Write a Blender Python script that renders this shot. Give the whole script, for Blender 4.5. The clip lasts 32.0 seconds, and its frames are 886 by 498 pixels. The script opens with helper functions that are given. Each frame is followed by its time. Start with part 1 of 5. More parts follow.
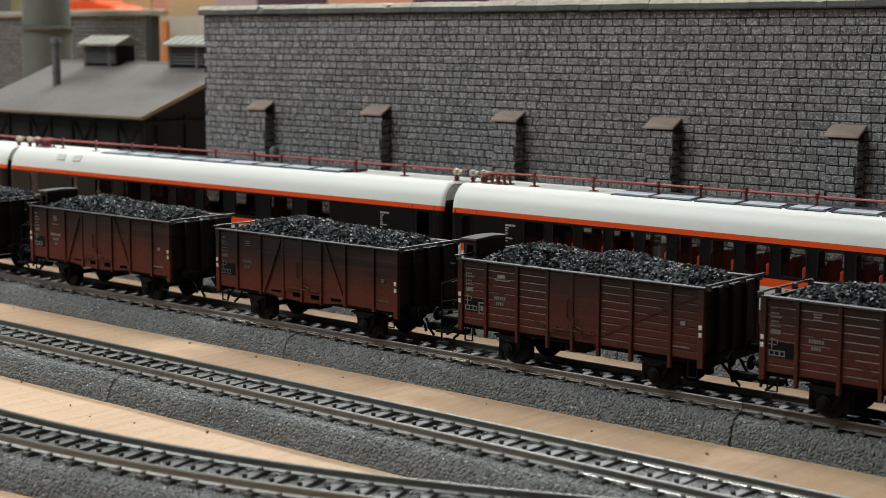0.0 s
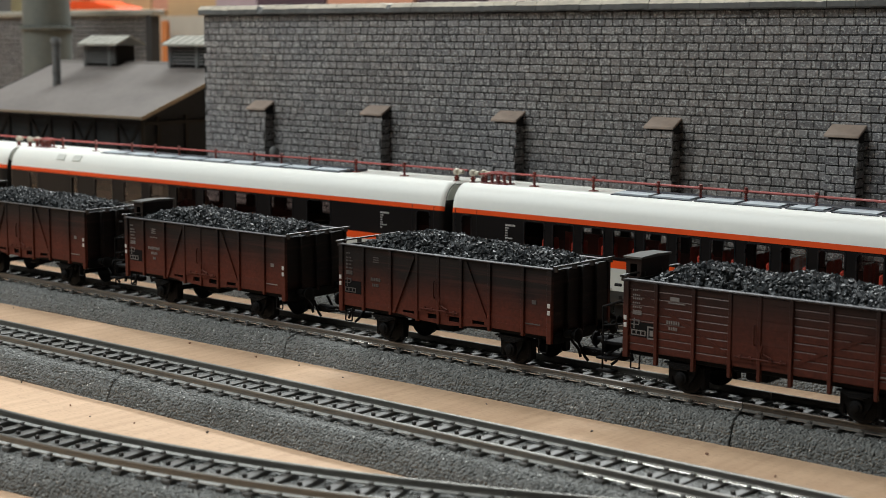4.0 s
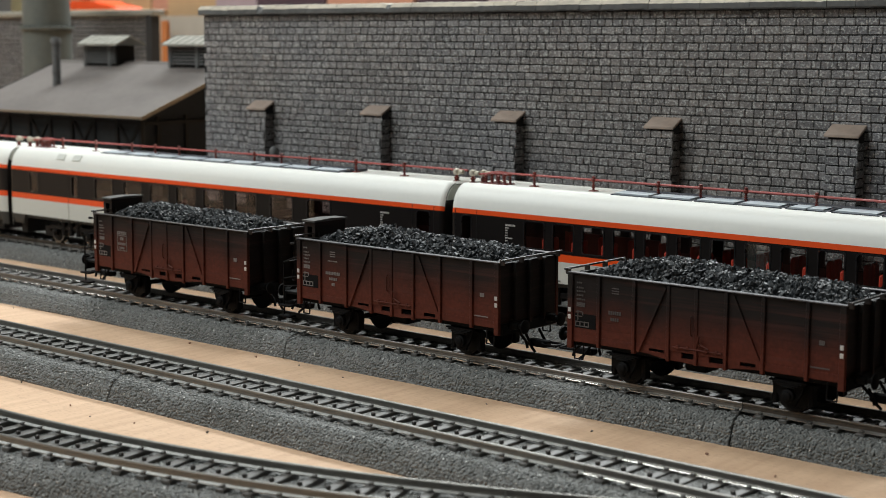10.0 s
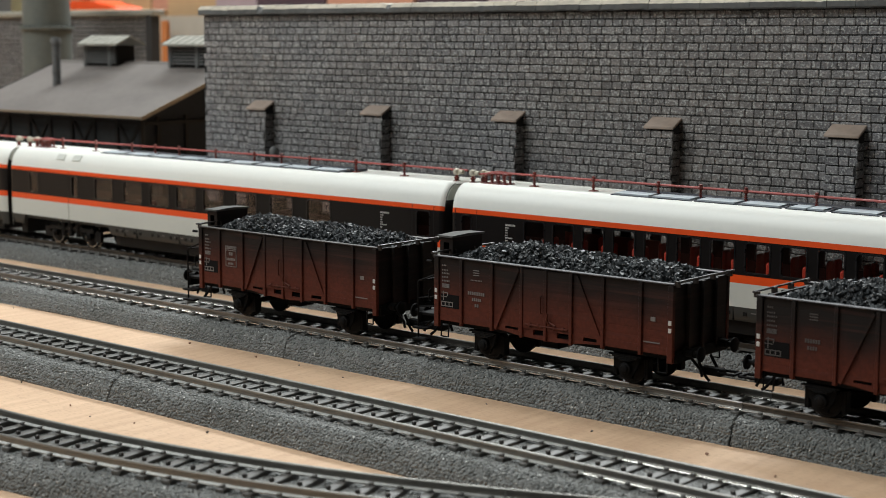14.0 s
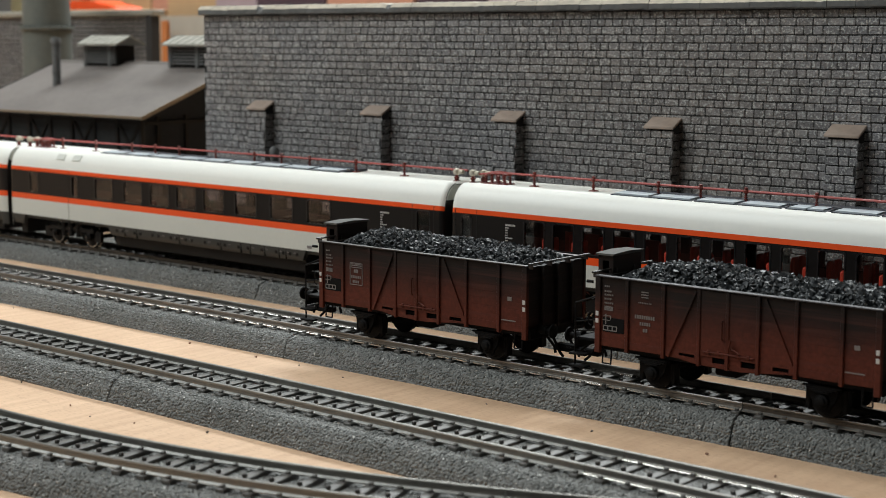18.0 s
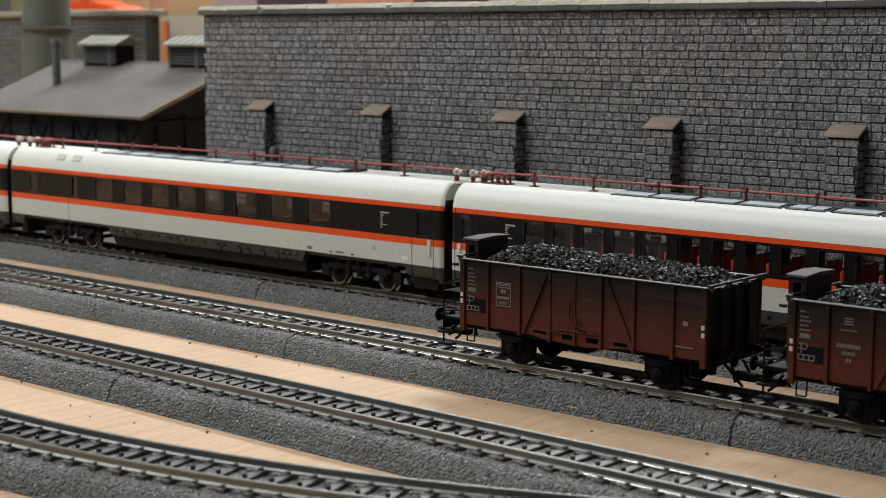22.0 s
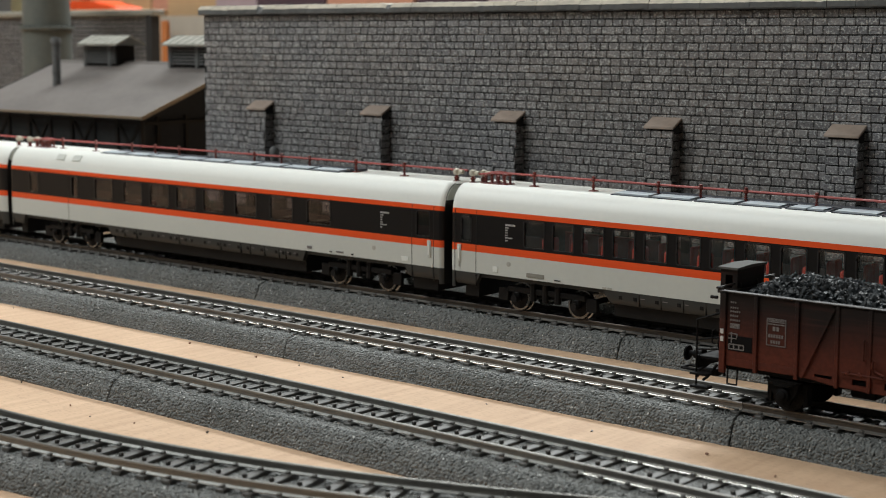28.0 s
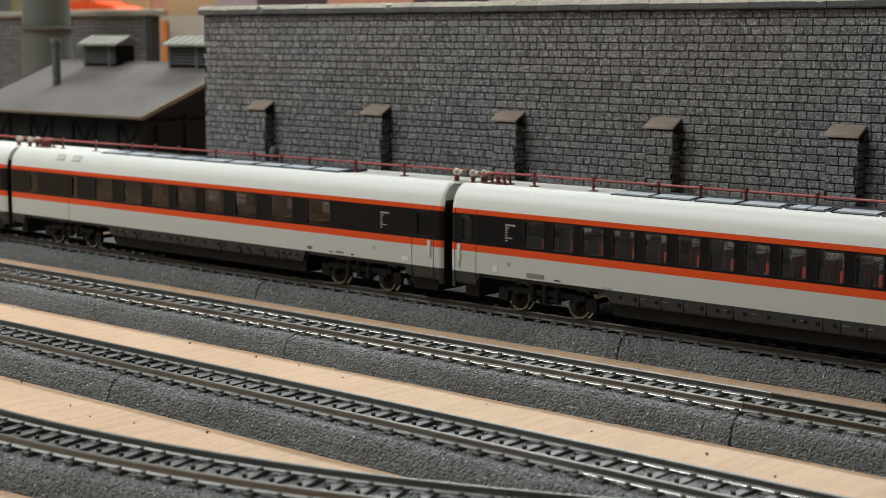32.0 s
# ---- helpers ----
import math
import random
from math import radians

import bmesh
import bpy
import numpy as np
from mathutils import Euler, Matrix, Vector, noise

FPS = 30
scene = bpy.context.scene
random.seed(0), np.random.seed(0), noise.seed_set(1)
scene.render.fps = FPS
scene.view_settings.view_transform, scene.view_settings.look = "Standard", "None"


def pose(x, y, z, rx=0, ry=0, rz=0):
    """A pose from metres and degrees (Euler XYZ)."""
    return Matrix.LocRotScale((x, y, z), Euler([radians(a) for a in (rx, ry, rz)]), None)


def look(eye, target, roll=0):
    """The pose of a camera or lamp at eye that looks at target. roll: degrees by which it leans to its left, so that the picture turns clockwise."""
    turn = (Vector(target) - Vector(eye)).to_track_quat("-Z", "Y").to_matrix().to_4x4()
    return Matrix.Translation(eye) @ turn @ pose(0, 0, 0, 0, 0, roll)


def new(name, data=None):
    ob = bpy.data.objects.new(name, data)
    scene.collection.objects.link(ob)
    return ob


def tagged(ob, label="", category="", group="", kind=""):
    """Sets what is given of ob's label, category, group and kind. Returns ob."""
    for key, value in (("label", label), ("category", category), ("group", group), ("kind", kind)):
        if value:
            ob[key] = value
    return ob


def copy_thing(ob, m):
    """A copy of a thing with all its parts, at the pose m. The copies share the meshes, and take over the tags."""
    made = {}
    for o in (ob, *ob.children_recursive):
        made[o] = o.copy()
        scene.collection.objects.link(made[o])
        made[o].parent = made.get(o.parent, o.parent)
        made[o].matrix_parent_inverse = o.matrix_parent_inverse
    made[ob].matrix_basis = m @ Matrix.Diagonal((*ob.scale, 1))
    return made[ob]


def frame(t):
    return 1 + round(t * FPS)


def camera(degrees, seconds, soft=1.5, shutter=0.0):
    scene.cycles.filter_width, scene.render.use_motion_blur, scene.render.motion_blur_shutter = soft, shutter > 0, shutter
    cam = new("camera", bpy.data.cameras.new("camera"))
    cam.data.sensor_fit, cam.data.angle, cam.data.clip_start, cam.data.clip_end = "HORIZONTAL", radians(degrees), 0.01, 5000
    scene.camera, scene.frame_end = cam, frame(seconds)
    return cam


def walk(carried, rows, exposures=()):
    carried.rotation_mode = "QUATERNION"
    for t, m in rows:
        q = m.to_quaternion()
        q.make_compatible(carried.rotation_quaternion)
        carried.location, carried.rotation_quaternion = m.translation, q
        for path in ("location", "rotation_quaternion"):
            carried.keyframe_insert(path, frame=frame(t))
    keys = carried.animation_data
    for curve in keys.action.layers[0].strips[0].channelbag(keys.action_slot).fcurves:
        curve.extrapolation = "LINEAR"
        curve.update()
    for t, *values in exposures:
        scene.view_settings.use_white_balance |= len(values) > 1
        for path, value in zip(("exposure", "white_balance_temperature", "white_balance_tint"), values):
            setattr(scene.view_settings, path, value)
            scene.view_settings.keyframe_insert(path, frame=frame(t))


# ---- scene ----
cam = camera(32.0, 32.0, soft=0.8)
VIEW = pose(0.0, -0.40989, 0.10806, 90 - 7.805, 0, 40.767) @ pose(0, 0, 0, 0, 0, 0.124)
# the lens is stopped down, with the focus on the coal wagons
cam.data.dof.use_dof, cam.data.dof.focus_distance, cam.data.dof.aperture_fstop = True, 0.53, 28.0
walk(cam, [(0.0, VIEW), (32.0, VIEW)], exposures=[(0.0, 0.095), (9.0, 0.11), (17.0, 0.09), (20.0, 0.05), (22.0, 0.0), (25.0, -0.05), (28.0, -0.08), (30.0, -0.10), (32.0, -0.10)])

# The train of coal wagons rolls to the right at an even pace (metres, metres a second).
TRAIN_START, TRAIN_PACE = -0.7012, 0.01670
# how far the engine is behind or ahead of that pace (seconds, metres)
TRAIN_DRIFT = [(0.0, -0.0014), (1.5, -0.0017), (3.0, -0.0015), (6.0, -0.0005), (9.0, 0.0004), (12.0, 0.0012), (15.0, 0.0015), (18.0, 0.0017), (21.0, 0.0022), (24.0, 0.0024), (28.0, 0.0024), (32.0, 0.0024)]
WAGON_PITCH = 0.1229
WAGON_SHIFT = (0.0, 0.0, 0.001, 0.0015, -0.0069)  # the last wagon is coupled closer

# ---- world and lights ----
world = bpy.data.worlds.new("world")
scene.world = world
world.use_nodes = True
world.node_tree.nodes["Background"].inputs[0].default_value = (0.9, 0.95, 1.0, 1)
world.node_tree.nodes["Background"].inputs[1].default_value = 0.05


def area(name, eye, target, sx, sy, watts, colour):
    data = bpy.data.lights.new(name, "AREA")
    data.shape, data.size, data.size_y = "RECTANGLE", sx, sy
    data.energy, data.color = watts, colour
    ob = new(name, data)
    ob.matrix_basis = look(eye, target)
    return ob


LAMPS = [(-1.15, 1.55, 1.47, 1.5, 0.4, 70.0), (-1.4, -1.0, 1.55, 1.7, 1.2, 43.0), (-1.5, 0.35, 1.55, 2.2, 0.3, 14.0)]
for lx, ly, lz, sx, sy, watts in LAMPS:
    area("lamp_light", (lx, ly, lz), (lx, ly + 0.0001, 0), sx, sy, watts, (0.94, 0.995, 1.0))

# ---- materials ----


def nodes_of(name):
    m = bpy.data.materials.new(name)
    m.use_nodes = True
    t = m.node_tree
    return m, t, t.nodes["Principled BSDF"]


def mat(name, colour, rough=0.6, metal=0.0, vary=0.25, grain=400.0, coarse=40.0, bump=0.15, dist=0.0002, tint=None, spec=None, each=""):
    """A surface with variation at two scales (per metre) and a fine relief."""
    m, t, b = nodes_of(name)
    tc = t.nodes.new("ShaderNodeTexCoord")
    n1, n2 = t.nodes.new("ShaderNodeTexNoise"), t.nodes.new("ShaderNodeTexNoise")
    for n, s in ((n1, grain), (n2, coarse)):
        n.inputs["Scale"].default_value = s
        n.inputs["Detail"].default_value = 4
        t.links.new(tc.outputs["Object"], n.inputs["Vector"])
    mixf = t.nodes.new("ShaderNodeMath")
    mixf.operation = "MULTIPLY_ADD"
    t.links.new(n1.outputs[0], mixf.inputs[0])
    mixf.inputs[1].default_value = 0.5
    half = t.nodes.new("ShaderNodeMath")
    half.operation = "MULTIPLY"
    half.inputs[1].default_value = 0.5
    t.links.new(n2.outputs[0], half.inputs[0])
    t.links.new(half.outputs[0], mixf.inputs[2])
    fac = mixf.outputs[0]
    if each:
        src = t.nodes.new("ShaderNodeObjectInfo" if each == "object" else "ShaderNodeNewGeometry")
        add = t.nodes.new("ShaderNodeMath")
        add.operation = "MULTIPLY_ADD"
        t.links.new(src.outputs["Random" if each == "object" else "Random Per Island"], add.inputs[0])
        add.inputs[1].default_value = 0.4
        sub = t.nodes.new("ShaderNodeMath")
        sub.operation = "ADD"
        sub.inputs[1].default_value = -0.2
        t.links.new(fac, sub.inputs[0])
        t.links.new(sub.outputs[0], add.inputs[2])
        fac = add.outputs[0]
    ramp = t.nodes.new("ShaderNodeValToRGB")
    ramp.color_ramp.elements[0].position, ramp.color_ramp.elements[1].position = 0.25, 0.75
    dark = [c * (1 - vary) for c in colour]
    light = [min(1, c * (1 + vary)) for c in (tint or colour)]
    ramp.color_ramp.elements[0].color = (*dark, 1)
    ramp.color_ramp.elements[1].color = (*light, 1)
    t.links.new(fac, ramp.inputs[0])
    t.links.new(ramp.outputs[0], b.inputs["Base Color"])
    b.inputs["Metallic"].default_value = metal
    rr = t.nodes.new("ShaderNodeMapRange")
    rr.inputs[3].default_value, rr.inputs[4].default_value = max(0.02, rough - 0.1), min(1, rough + 0.1)
    t.links.new(n1.outputs[0], rr.inputs[0])
    t.links.new(rr.outputs[0], b.inputs["Roughness"])
    if spec is not None:
        b.inputs["Specular IOR Level"].default_value = spec
    if bump:
        bp = t.nodes.new("ShaderNodeBump")
        bp.inputs["Strength"].default_value, bp.inputs["Distance"].default_value = bump, dist
        t.links.new(n1.outputs[0], bp.inputs["Height"])
        t.links.new(bp.outputs[0], b.inputs["Normal"])
    return m


def stone_mat(name, each, tone_=1.0):
    """Hewn stone: grey to brownish from stone to stone, scuffed pale on its high spots."""
    m, t, b = nodes_of(name)
    tc = t.nodes.new("ShaderNodeTexCoord")
    geo = t.nodes.new("ShaderNodeNewGeometry")
    src = t.nodes.new("ShaderNodeObjectInfo") if each == "object" else geo
    own = src.outputs["Random" if each == "object" else "Random Per Island"]
    fine, mid, big = (t.nodes.new("ShaderNodeTexNoise") for _ in range(3))
    for n, sc, dt in ((fine, 3000, 3), (mid, 1250, 5), (big, 9, 3)):
        n.inputs["Scale"].default_value, n.inputs["Detail"].default_value = sc, dt
        t.links.new(geo.outputs["Position"], n.inputs["Vector"])
    tone = t.nodes.new("ShaderNodeValToRGB")
    e = tone.color_ramp.elements
    e[0].position, e[1].position = 0.0, 1.0
    e[0].color, e[1].color = (0.146, 0.144, 0.150, 1), (0.262, 0.256, 0.258, 1)
    x = e.new(0.5)
    x.color = (0.202, 0.199, 0.206, 1)
    for k in tone.color_ramp.elements:
        k.color = (*[c * tone_ for c in k.color[:3]], 1)
    t.links.new(own, tone.inputs[0])
    warm = t.nodes.new("ShaderNodeMixRGB")
    warm.blend_type = "MULTIPLY"
    wr = t.nodes.new("ShaderNodeMapRange")
    wr.inputs[1].default_value, wr.inputs[2].default_value = 0.42, 0.68
    t.links.new(big.outputs[0], wr.inputs[0])
    t.links.new(wr.outputs[0], warm.inputs[0])
    t.links.new(tone.outputs[0], warm.inputs[1])
    warm.inputs[2].default_value = (1.0, 0.93, 0.85, 1)
    scuff = t.nodes.new("ShaderNodeMapRange")
    scuff.inputs[1].default_value, scuff.inputs[2].default_value, scuff.inputs[4].default_value = 0.53, 0.66, 1.0
    t.links.new(mid.outputs[0], scuff.inputs[0])
    mx = t.nodes.new("ShaderNodeMixRGB")
    t.links.new(scuff.outputs[0], mx.inputs[0])
    t.links.new(warm.outputs[0], mx.inputs[1])
    mx.inputs[2].default_value = (0.50 * tone_, 0.50 * tone_, 0.48 * tone_, 1)
    dirt = t.nodes.new("ShaderNodeMapRange")
    dirt.inputs[1].default_value, dirt.inputs[2].default_value, dirt.inputs[3].default_value, dirt.inputs[4].default_value = 0.28, 0.46, 0.6, 0.0
    t.links.new(mid.outputs[0], dirt.inputs[0])
    mx2 = t.nodes.new("ShaderNodeMixRGB")
    t.links.new(dirt.outputs[0], mx2.inputs[0])
    t.links.new(mx.outputs[0], mx2.inputs[1])
    mx2.inputs[2].default_value = (0.07, 0.068, 0.066, 1)
    t.links.new(mx2.outputs[0], b.inputs["Base Color"])
    b.inputs["Roughness"].default_value = 0.6
    bp, bp2 = t.nodes.new("ShaderNodeBump"), t.nodes.new("ShaderNodeBump")
    bp.inputs["Strength"].default_value, bp.inputs["Distance"].default_value = 0.9, 0.0006
    bp2.inputs["Strength"].default_value, bp2.inputs["Distance"].default_value = 0.6, 0.0003
    t.links.new(mid.outputs[0], bp.inputs["Height"])
    t.links.new(fine.outputs[0], bp2.inputs["Height"])
    t.links.new(bp.outputs[0], bp2.inputs["Normal"])
    t.links.new(bp2.outputs[0], b.inputs["Normal"])
    return m


def plywood(name):
    m, t, b = nodes_of(name)
    tc, mp = t.nodes.new("ShaderNodeTexCoord"), t.nodes.new("ShaderNodeMapping")
    mp.inputs["Rotation"].default_value = (0, 0, radians(6))
    mp.inputs["Scale"].default_value = (330, 30, 20)
    t.links.new(tc.outputs["Object"], mp.inputs[0])
    n, n2 = t.nodes.new("ShaderNodeTexNoise"), t.nodes.new("ShaderNodeTexNoise")
    n.inputs["Scale"].default_value, n.inputs["Detail"].default_value = 1.0, 5
    t.links.new(mp.outputs[0], n.inputs["Vector"])
    n2.inputs["Scale"].default_value, n2.inputs["Detail"].default_value = 18, 3
    t.links.new(tc.outputs["Object"], n2.inputs["Vector"])
    r = t.nodes.new("ShaderNodeValToRGB")
    r.color_ramp.elements[0].position, r.color_ramp.elements[1].position = 0.3, 0.7
    r.color_ramp.elements[0].color, r.color_ramp.elements[1].color = (0.545, 0.366, 0.238, 1), (0.635, 0.442, 0.292, 1)
    t.links.new(n.outputs[0], r.inputs[0])
    mx = t.nodes.new("ShaderNodeMixRGB")
    mx.blend_type = "MULTIPLY"
    mx.inputs[0].default_value = 0.35
    t.links.new(r.outputs[0], mx.inputs[1])
    r2 = t.nodes.new("ShaderNodeValToRGB")
    r2.color_ramp.elements[0].position, r2.color_ramp.elements[1].position = 0.35, 0.65
    r2.color_ramp.elements[0].color = (0.7, 0.66, 0.62, 1)
    t.links.new(n2.outputs[0], r2.inputs[0])
    t.links.new(r2.outputs[0], mx.inputs[2])
    # short dark flecks of the grain
    mf, nf, rf = t.nodes.new("ShaderNodeMapping"), t.nodes.new("ShaderNodeTexNoise"), t.nodes.new("ShaderNodeMapRange")
    mf.inputs["Rotation"].default_value = (0, 0, radians(6))
    mf.inputs["Scale"].default_value = (480, 1500, 500)
    t.links.new(tc.outputs["Object"], mf.inputs[0])
    nf.inputs["Scale"].default_value, nf.inputs["Detail"].default_value = 1.0, 2
    t.links.new(mf.outputs[0], nf.inputs["Vector"])
    rf.inputs[1].default_value, rf.inputs[2].default_value, rf.inputs[4].default_value = 0.53, 0.68, 0.28
    t.links.new(nf.outputs[0], rf.inputs[0])
    fl = t.nodes.new("ShaderNodeMixRGB")
    t.links.new(rf.outputs[0], fl.inputs[0])
    t.links.new(mx.outputs[0], fl.inputs[1])
    fl.inputs[2].default_value = (0.30, 0.19, 0.13, 1)
    t.links.new(fl.outputs[0], b.inputs["Base Color"])
    b.inputs["Roughness"].default_value = 0.68
    b.inputs["Specular IOR Level"].default_value = 0.28
    bp = t.nodes.new("ShaderNodeBump")
    bp.inputs["Strength"].default_value, bp.inputs["Distance"].default_value = 0.15, 0.0001
    t.links.new(n.outputs[0], bp.inputs["Height"])
    t.links.new(bp.outputs[0], b.inputs["Normal"])
    return m


def granules(name, colour, speck=0.991):
    """Foam ballast: matt grey granules, mottled, a few of them pale."""
    m, t, b = nodes_of(name)
    tc = t.nodes.new("ShaderNodeTexCoord")
    v, n, f = t.nodes.new("ShaderNodeTexVoronoi"), t.nodes.new("ShaderNodeTexNoise"), t.nodes.new("ShaderNodeTexNoise")
    v.inputs["Scale"].default_value = 1120
    n.inputs["Scale"].default_value, n.inputs["Detail"].default_value = 30, 5
    f.inputs["Scale"].default_value, f.inputs["Detail"].default_value = 2500, 2
    for q in (v, n, f):
        t.links.new(tc.outputs["Object"], q.inputs["Vector"])
    sep, fleck, fsep = t.nodes.new("ShaderNodeSeparateColor"), t.nodes.new("ShaderNodeTexVoronoi"), t.nodes.new("ShaderNodeSeparateColor")
    t.links.new(v.outputs["Color"], sep.inputs[0])
    fleck.inputs["Scale"].default_value = 1700
    t.links.new(tc.outputs["Object"], fleck.inputs["Vector"])
    t.links.new(fleck.outputs["Color"], fsep.inputs[0])
    r = t.nodes.new("ShaderNodeValToRGB")
    e = r.color_ramp.elements
    e[0].position, e[1].position = 0.0, 1.0
    e[0].color, e[1].color = (*[c * 0.78 for c in colour], 1), (*[c * 1.25 for c in colour], 1)
    t.links.new(sep.outputs[0], r.inputs[0])
    r2 = t.nodes.new("ShaderNodeValToRGB")
    r2.color_ramp.elements[0].position, r2.color_ramp.elements[1].position = 0.3, 0.7
    r2.color_ramp.elements[0].color = (0.7, 0.71, 0.70, 1)
    t.links.new(n.outputs[0], r2.inputs[0])
    mx = t.nodes.new("ShaderNodeMixRGB")
    mx.blend_type = "MULTIPLY"
    mx.inputs[0].default_value = 0.8
    t.links.new(r.outputs[0], mx.inputs[1])
    t.links.new(r2.outputs[0], mx.inputs[2])
    # a few granules are pale
    pale, ps = t.nodes.new("ShaderNodeMixRGB"), t.nodes.new("ShaderNodeMapRange")
    ps.inputs[1].default_value, ps.inputs[2].default_value, ps.inputs[4].default_value = speck, speck + 0.002, 0.8
    t.links.new(fsep.outputs[1], ps.inputs[0])
    t.links.new(ps.outputs[0], pale.inputs[0])
    t.links.new(mx.outputs[0], pale.inputs[1])
    pale.inputs[2].default_value = (0.62, 0.61, 0.58, 1)
    t.links.new(pale.outputs[0], b.inputs["Base Color"])
    b.inputs["Roughness"].default_value = 0.52
    b.inputs["Specular IOR Level"].default_value = 0.2
    # rounded grains between sharp gaps
    inv = t.nodes.new("ShaderNodeMath")
    inv.operation, inv.inputs[1].default_value = "MULTIPLY", -1.0
    t.links.new(v.outputs["Distance"], inv.inputs[0])
    bp, bp2 = t.nodes.new("ShaderNodeBump"), t.nodes.new("ShaderNodeBump")
    bp.inputs["Strength"].default_value, bp.inputs["Distance"].default_value = 1.0, 0.0009
    bp2.inputs["Strength"].default_value, bp2.inputs["Distance"].default_value = 0.35, 0.0002
    t.links.new(inv.outputs[0], bp.inputs["Height"])
    t.links.new(f.outputs[0], bp2.inputs["Height"])
    t.links.new(bp.outputs[0], bp2.inputs["Normal"])
    t.links.new(bp2.outputs[0], b.inputs["Normal"])
    return m


def sooty(name, colour, soot, z0, z1, amount=0.93):
    """Wagon paint with airbrushed coal dust that fades down the side between the heights z1 and z0 (metres)."""
    m, t, b = nodes_of(name)
    tc = t.nodes.new("ShaderNodeTexCoord")
    sp = t.nodes.new("ShaderNodeSeparateXYZ")
    t.links.new(tc.outputs["Object"], sp.inputs[0])
    n, n2 = t.nodes.new("ShaderNodeTexNoise"), t.nodes.new("ShaderNodeTexNoise")
    n.inputs["Scale"].default_value, n2.inputs["Scale"].default_value = 55, 900
    n.inputs["Detail"].default_value = n2.inputs["Detail"].default_value = 4
    t.links.new(tc.outputs["Object"], n.inputs["Vector"])
    t.links.new(tc.outputs["Object"], n2.inputs["Vector"])
    ad = t.nodes.new("ShaderNodeMath")
    ad.operation = "MULTIPLY_ADD"
    ad.inputs[1].default_value = 0.012
    t.links.new(n.outputs[0], ad.inputs[0])
    t.links.new(sp.outputs[2], ad.inputs[2])
    mr = t.nodes.new("ShaderNodeMapRange")
    mr.interpolation_type = "SMOOTHSTEP"
    mr.inputs[1].default_value, mr.inputs[2].default_value = z0 + 0.006, z1 + 0.006
    mr.inputs[4].default_value = amount
    t.links.new(ad.outputs[0], mr.inputs[0])
    base = t.nodes.new("ShaderNodeValToRGB")
    base.color_ramp.elements[0].position, base.color_ramp.elements[1].position = 0.3, 0.7
    base.color_ramp.elements[0].color = (*[c * 0.8 for c in colour], 1)
    base.color_ramp.elements[1].color = (*[c * 1.2 for c in colour], 1)
    t.links.new(n2.outputs[0], base.inputs[0])
    # faint level streaks along the plank joints and pale dust lines
    mp, n3 = t.nodes.new("ShaderNodeMapping"), t.nodes.new("ShaderNodeTexNoise")
    mp.inputs["Scale"].default_value = (22, 22, 620)
    t.links.new(tc.outputs["Object"], mp.inputs[0])
    n3.inputs["Scale"].default_value, n3.inputs["Detail"].default_value = 1.0, 3
    t.links.new(mp.outputs[0], n3.inputs["Vector"])
    sr = t.nodes.new("ShaderNodeMapRange")
    sr.inputs[1].default_value, sr.inputs[2].default_value, sr.inputs[3].default_value, sr.inputs[4].default_value = 0.56, 0.70, 0.0, 0.35
    t.links.new(n3.outputs[0], sr.inputs[0])
    mx = t.nodes.new("ShaderNodeMixRGB")
    t.links.new(mr.outputs[0], mx.inputs[0])
    t.links.new(base.outputs[0], mx.inputs[1])
    mx.inputs[2].default_value = (*soot, 1)
    st = t.nodes.new("ShaderNodeMixRGB")
    t.links.new(sr.outputs[0], st.inputs[0])
    t.links.new(mx.outputs[0], st.inputs[1])
    st.inputs[2].default_value = (*[c * 0.75 + 0.012 for c in colour], 1)
    t.links.new(st.outputs[0], b.inputs["Base Color"])
    b.inputs["Roughness"].default_value = 0.6
    b.inputs["Specular IOR Level"].default_value = 0.22
    bp, gb = t.nodes.new("ShaderNodeBump"), t.nodes.new("ShaderNodeBump")
    bp.inputs["Strength"].default_value, bp.inputs["Distance"].default_value = 0.12, 0.0001
    t.links.new(n2.outputs[0], bp.inputs["Height"])
    # level grooves where plank meets plank
    up, fr, gr = t.nodes.new("ShaderNodeMath"), t.nodes.new("ShaderNodeMath"), t.nodes.new("ShaderNodeMapRange")
    up.operation, up.inputs[1].default_value, fr.operation = "MULTIPLY", 413.0, "FRACT"
    t.links.new(sp.outputs[2], up.inputs[0])
    t.links.new(up.outputs[0], fr.inputs[0])
    t.links.new(fr.outputs[0], gr.inputs[0])
    gr.inputs[1].default_value, gr.inputs[2].default_value = 0.0, 0.14
    gb.inputs["Strength"].default_value, gb.inputs["Distance"].default_value = 0.4, 0.0001
    t.links.new(gr.outputs[0], gb.inputs["Height"])
    t.links.new(bp.outputs[0], gb.inputs["Normal"])
    t.links.new(gb.outputs[0], b.inputs["Normal"])
    return m


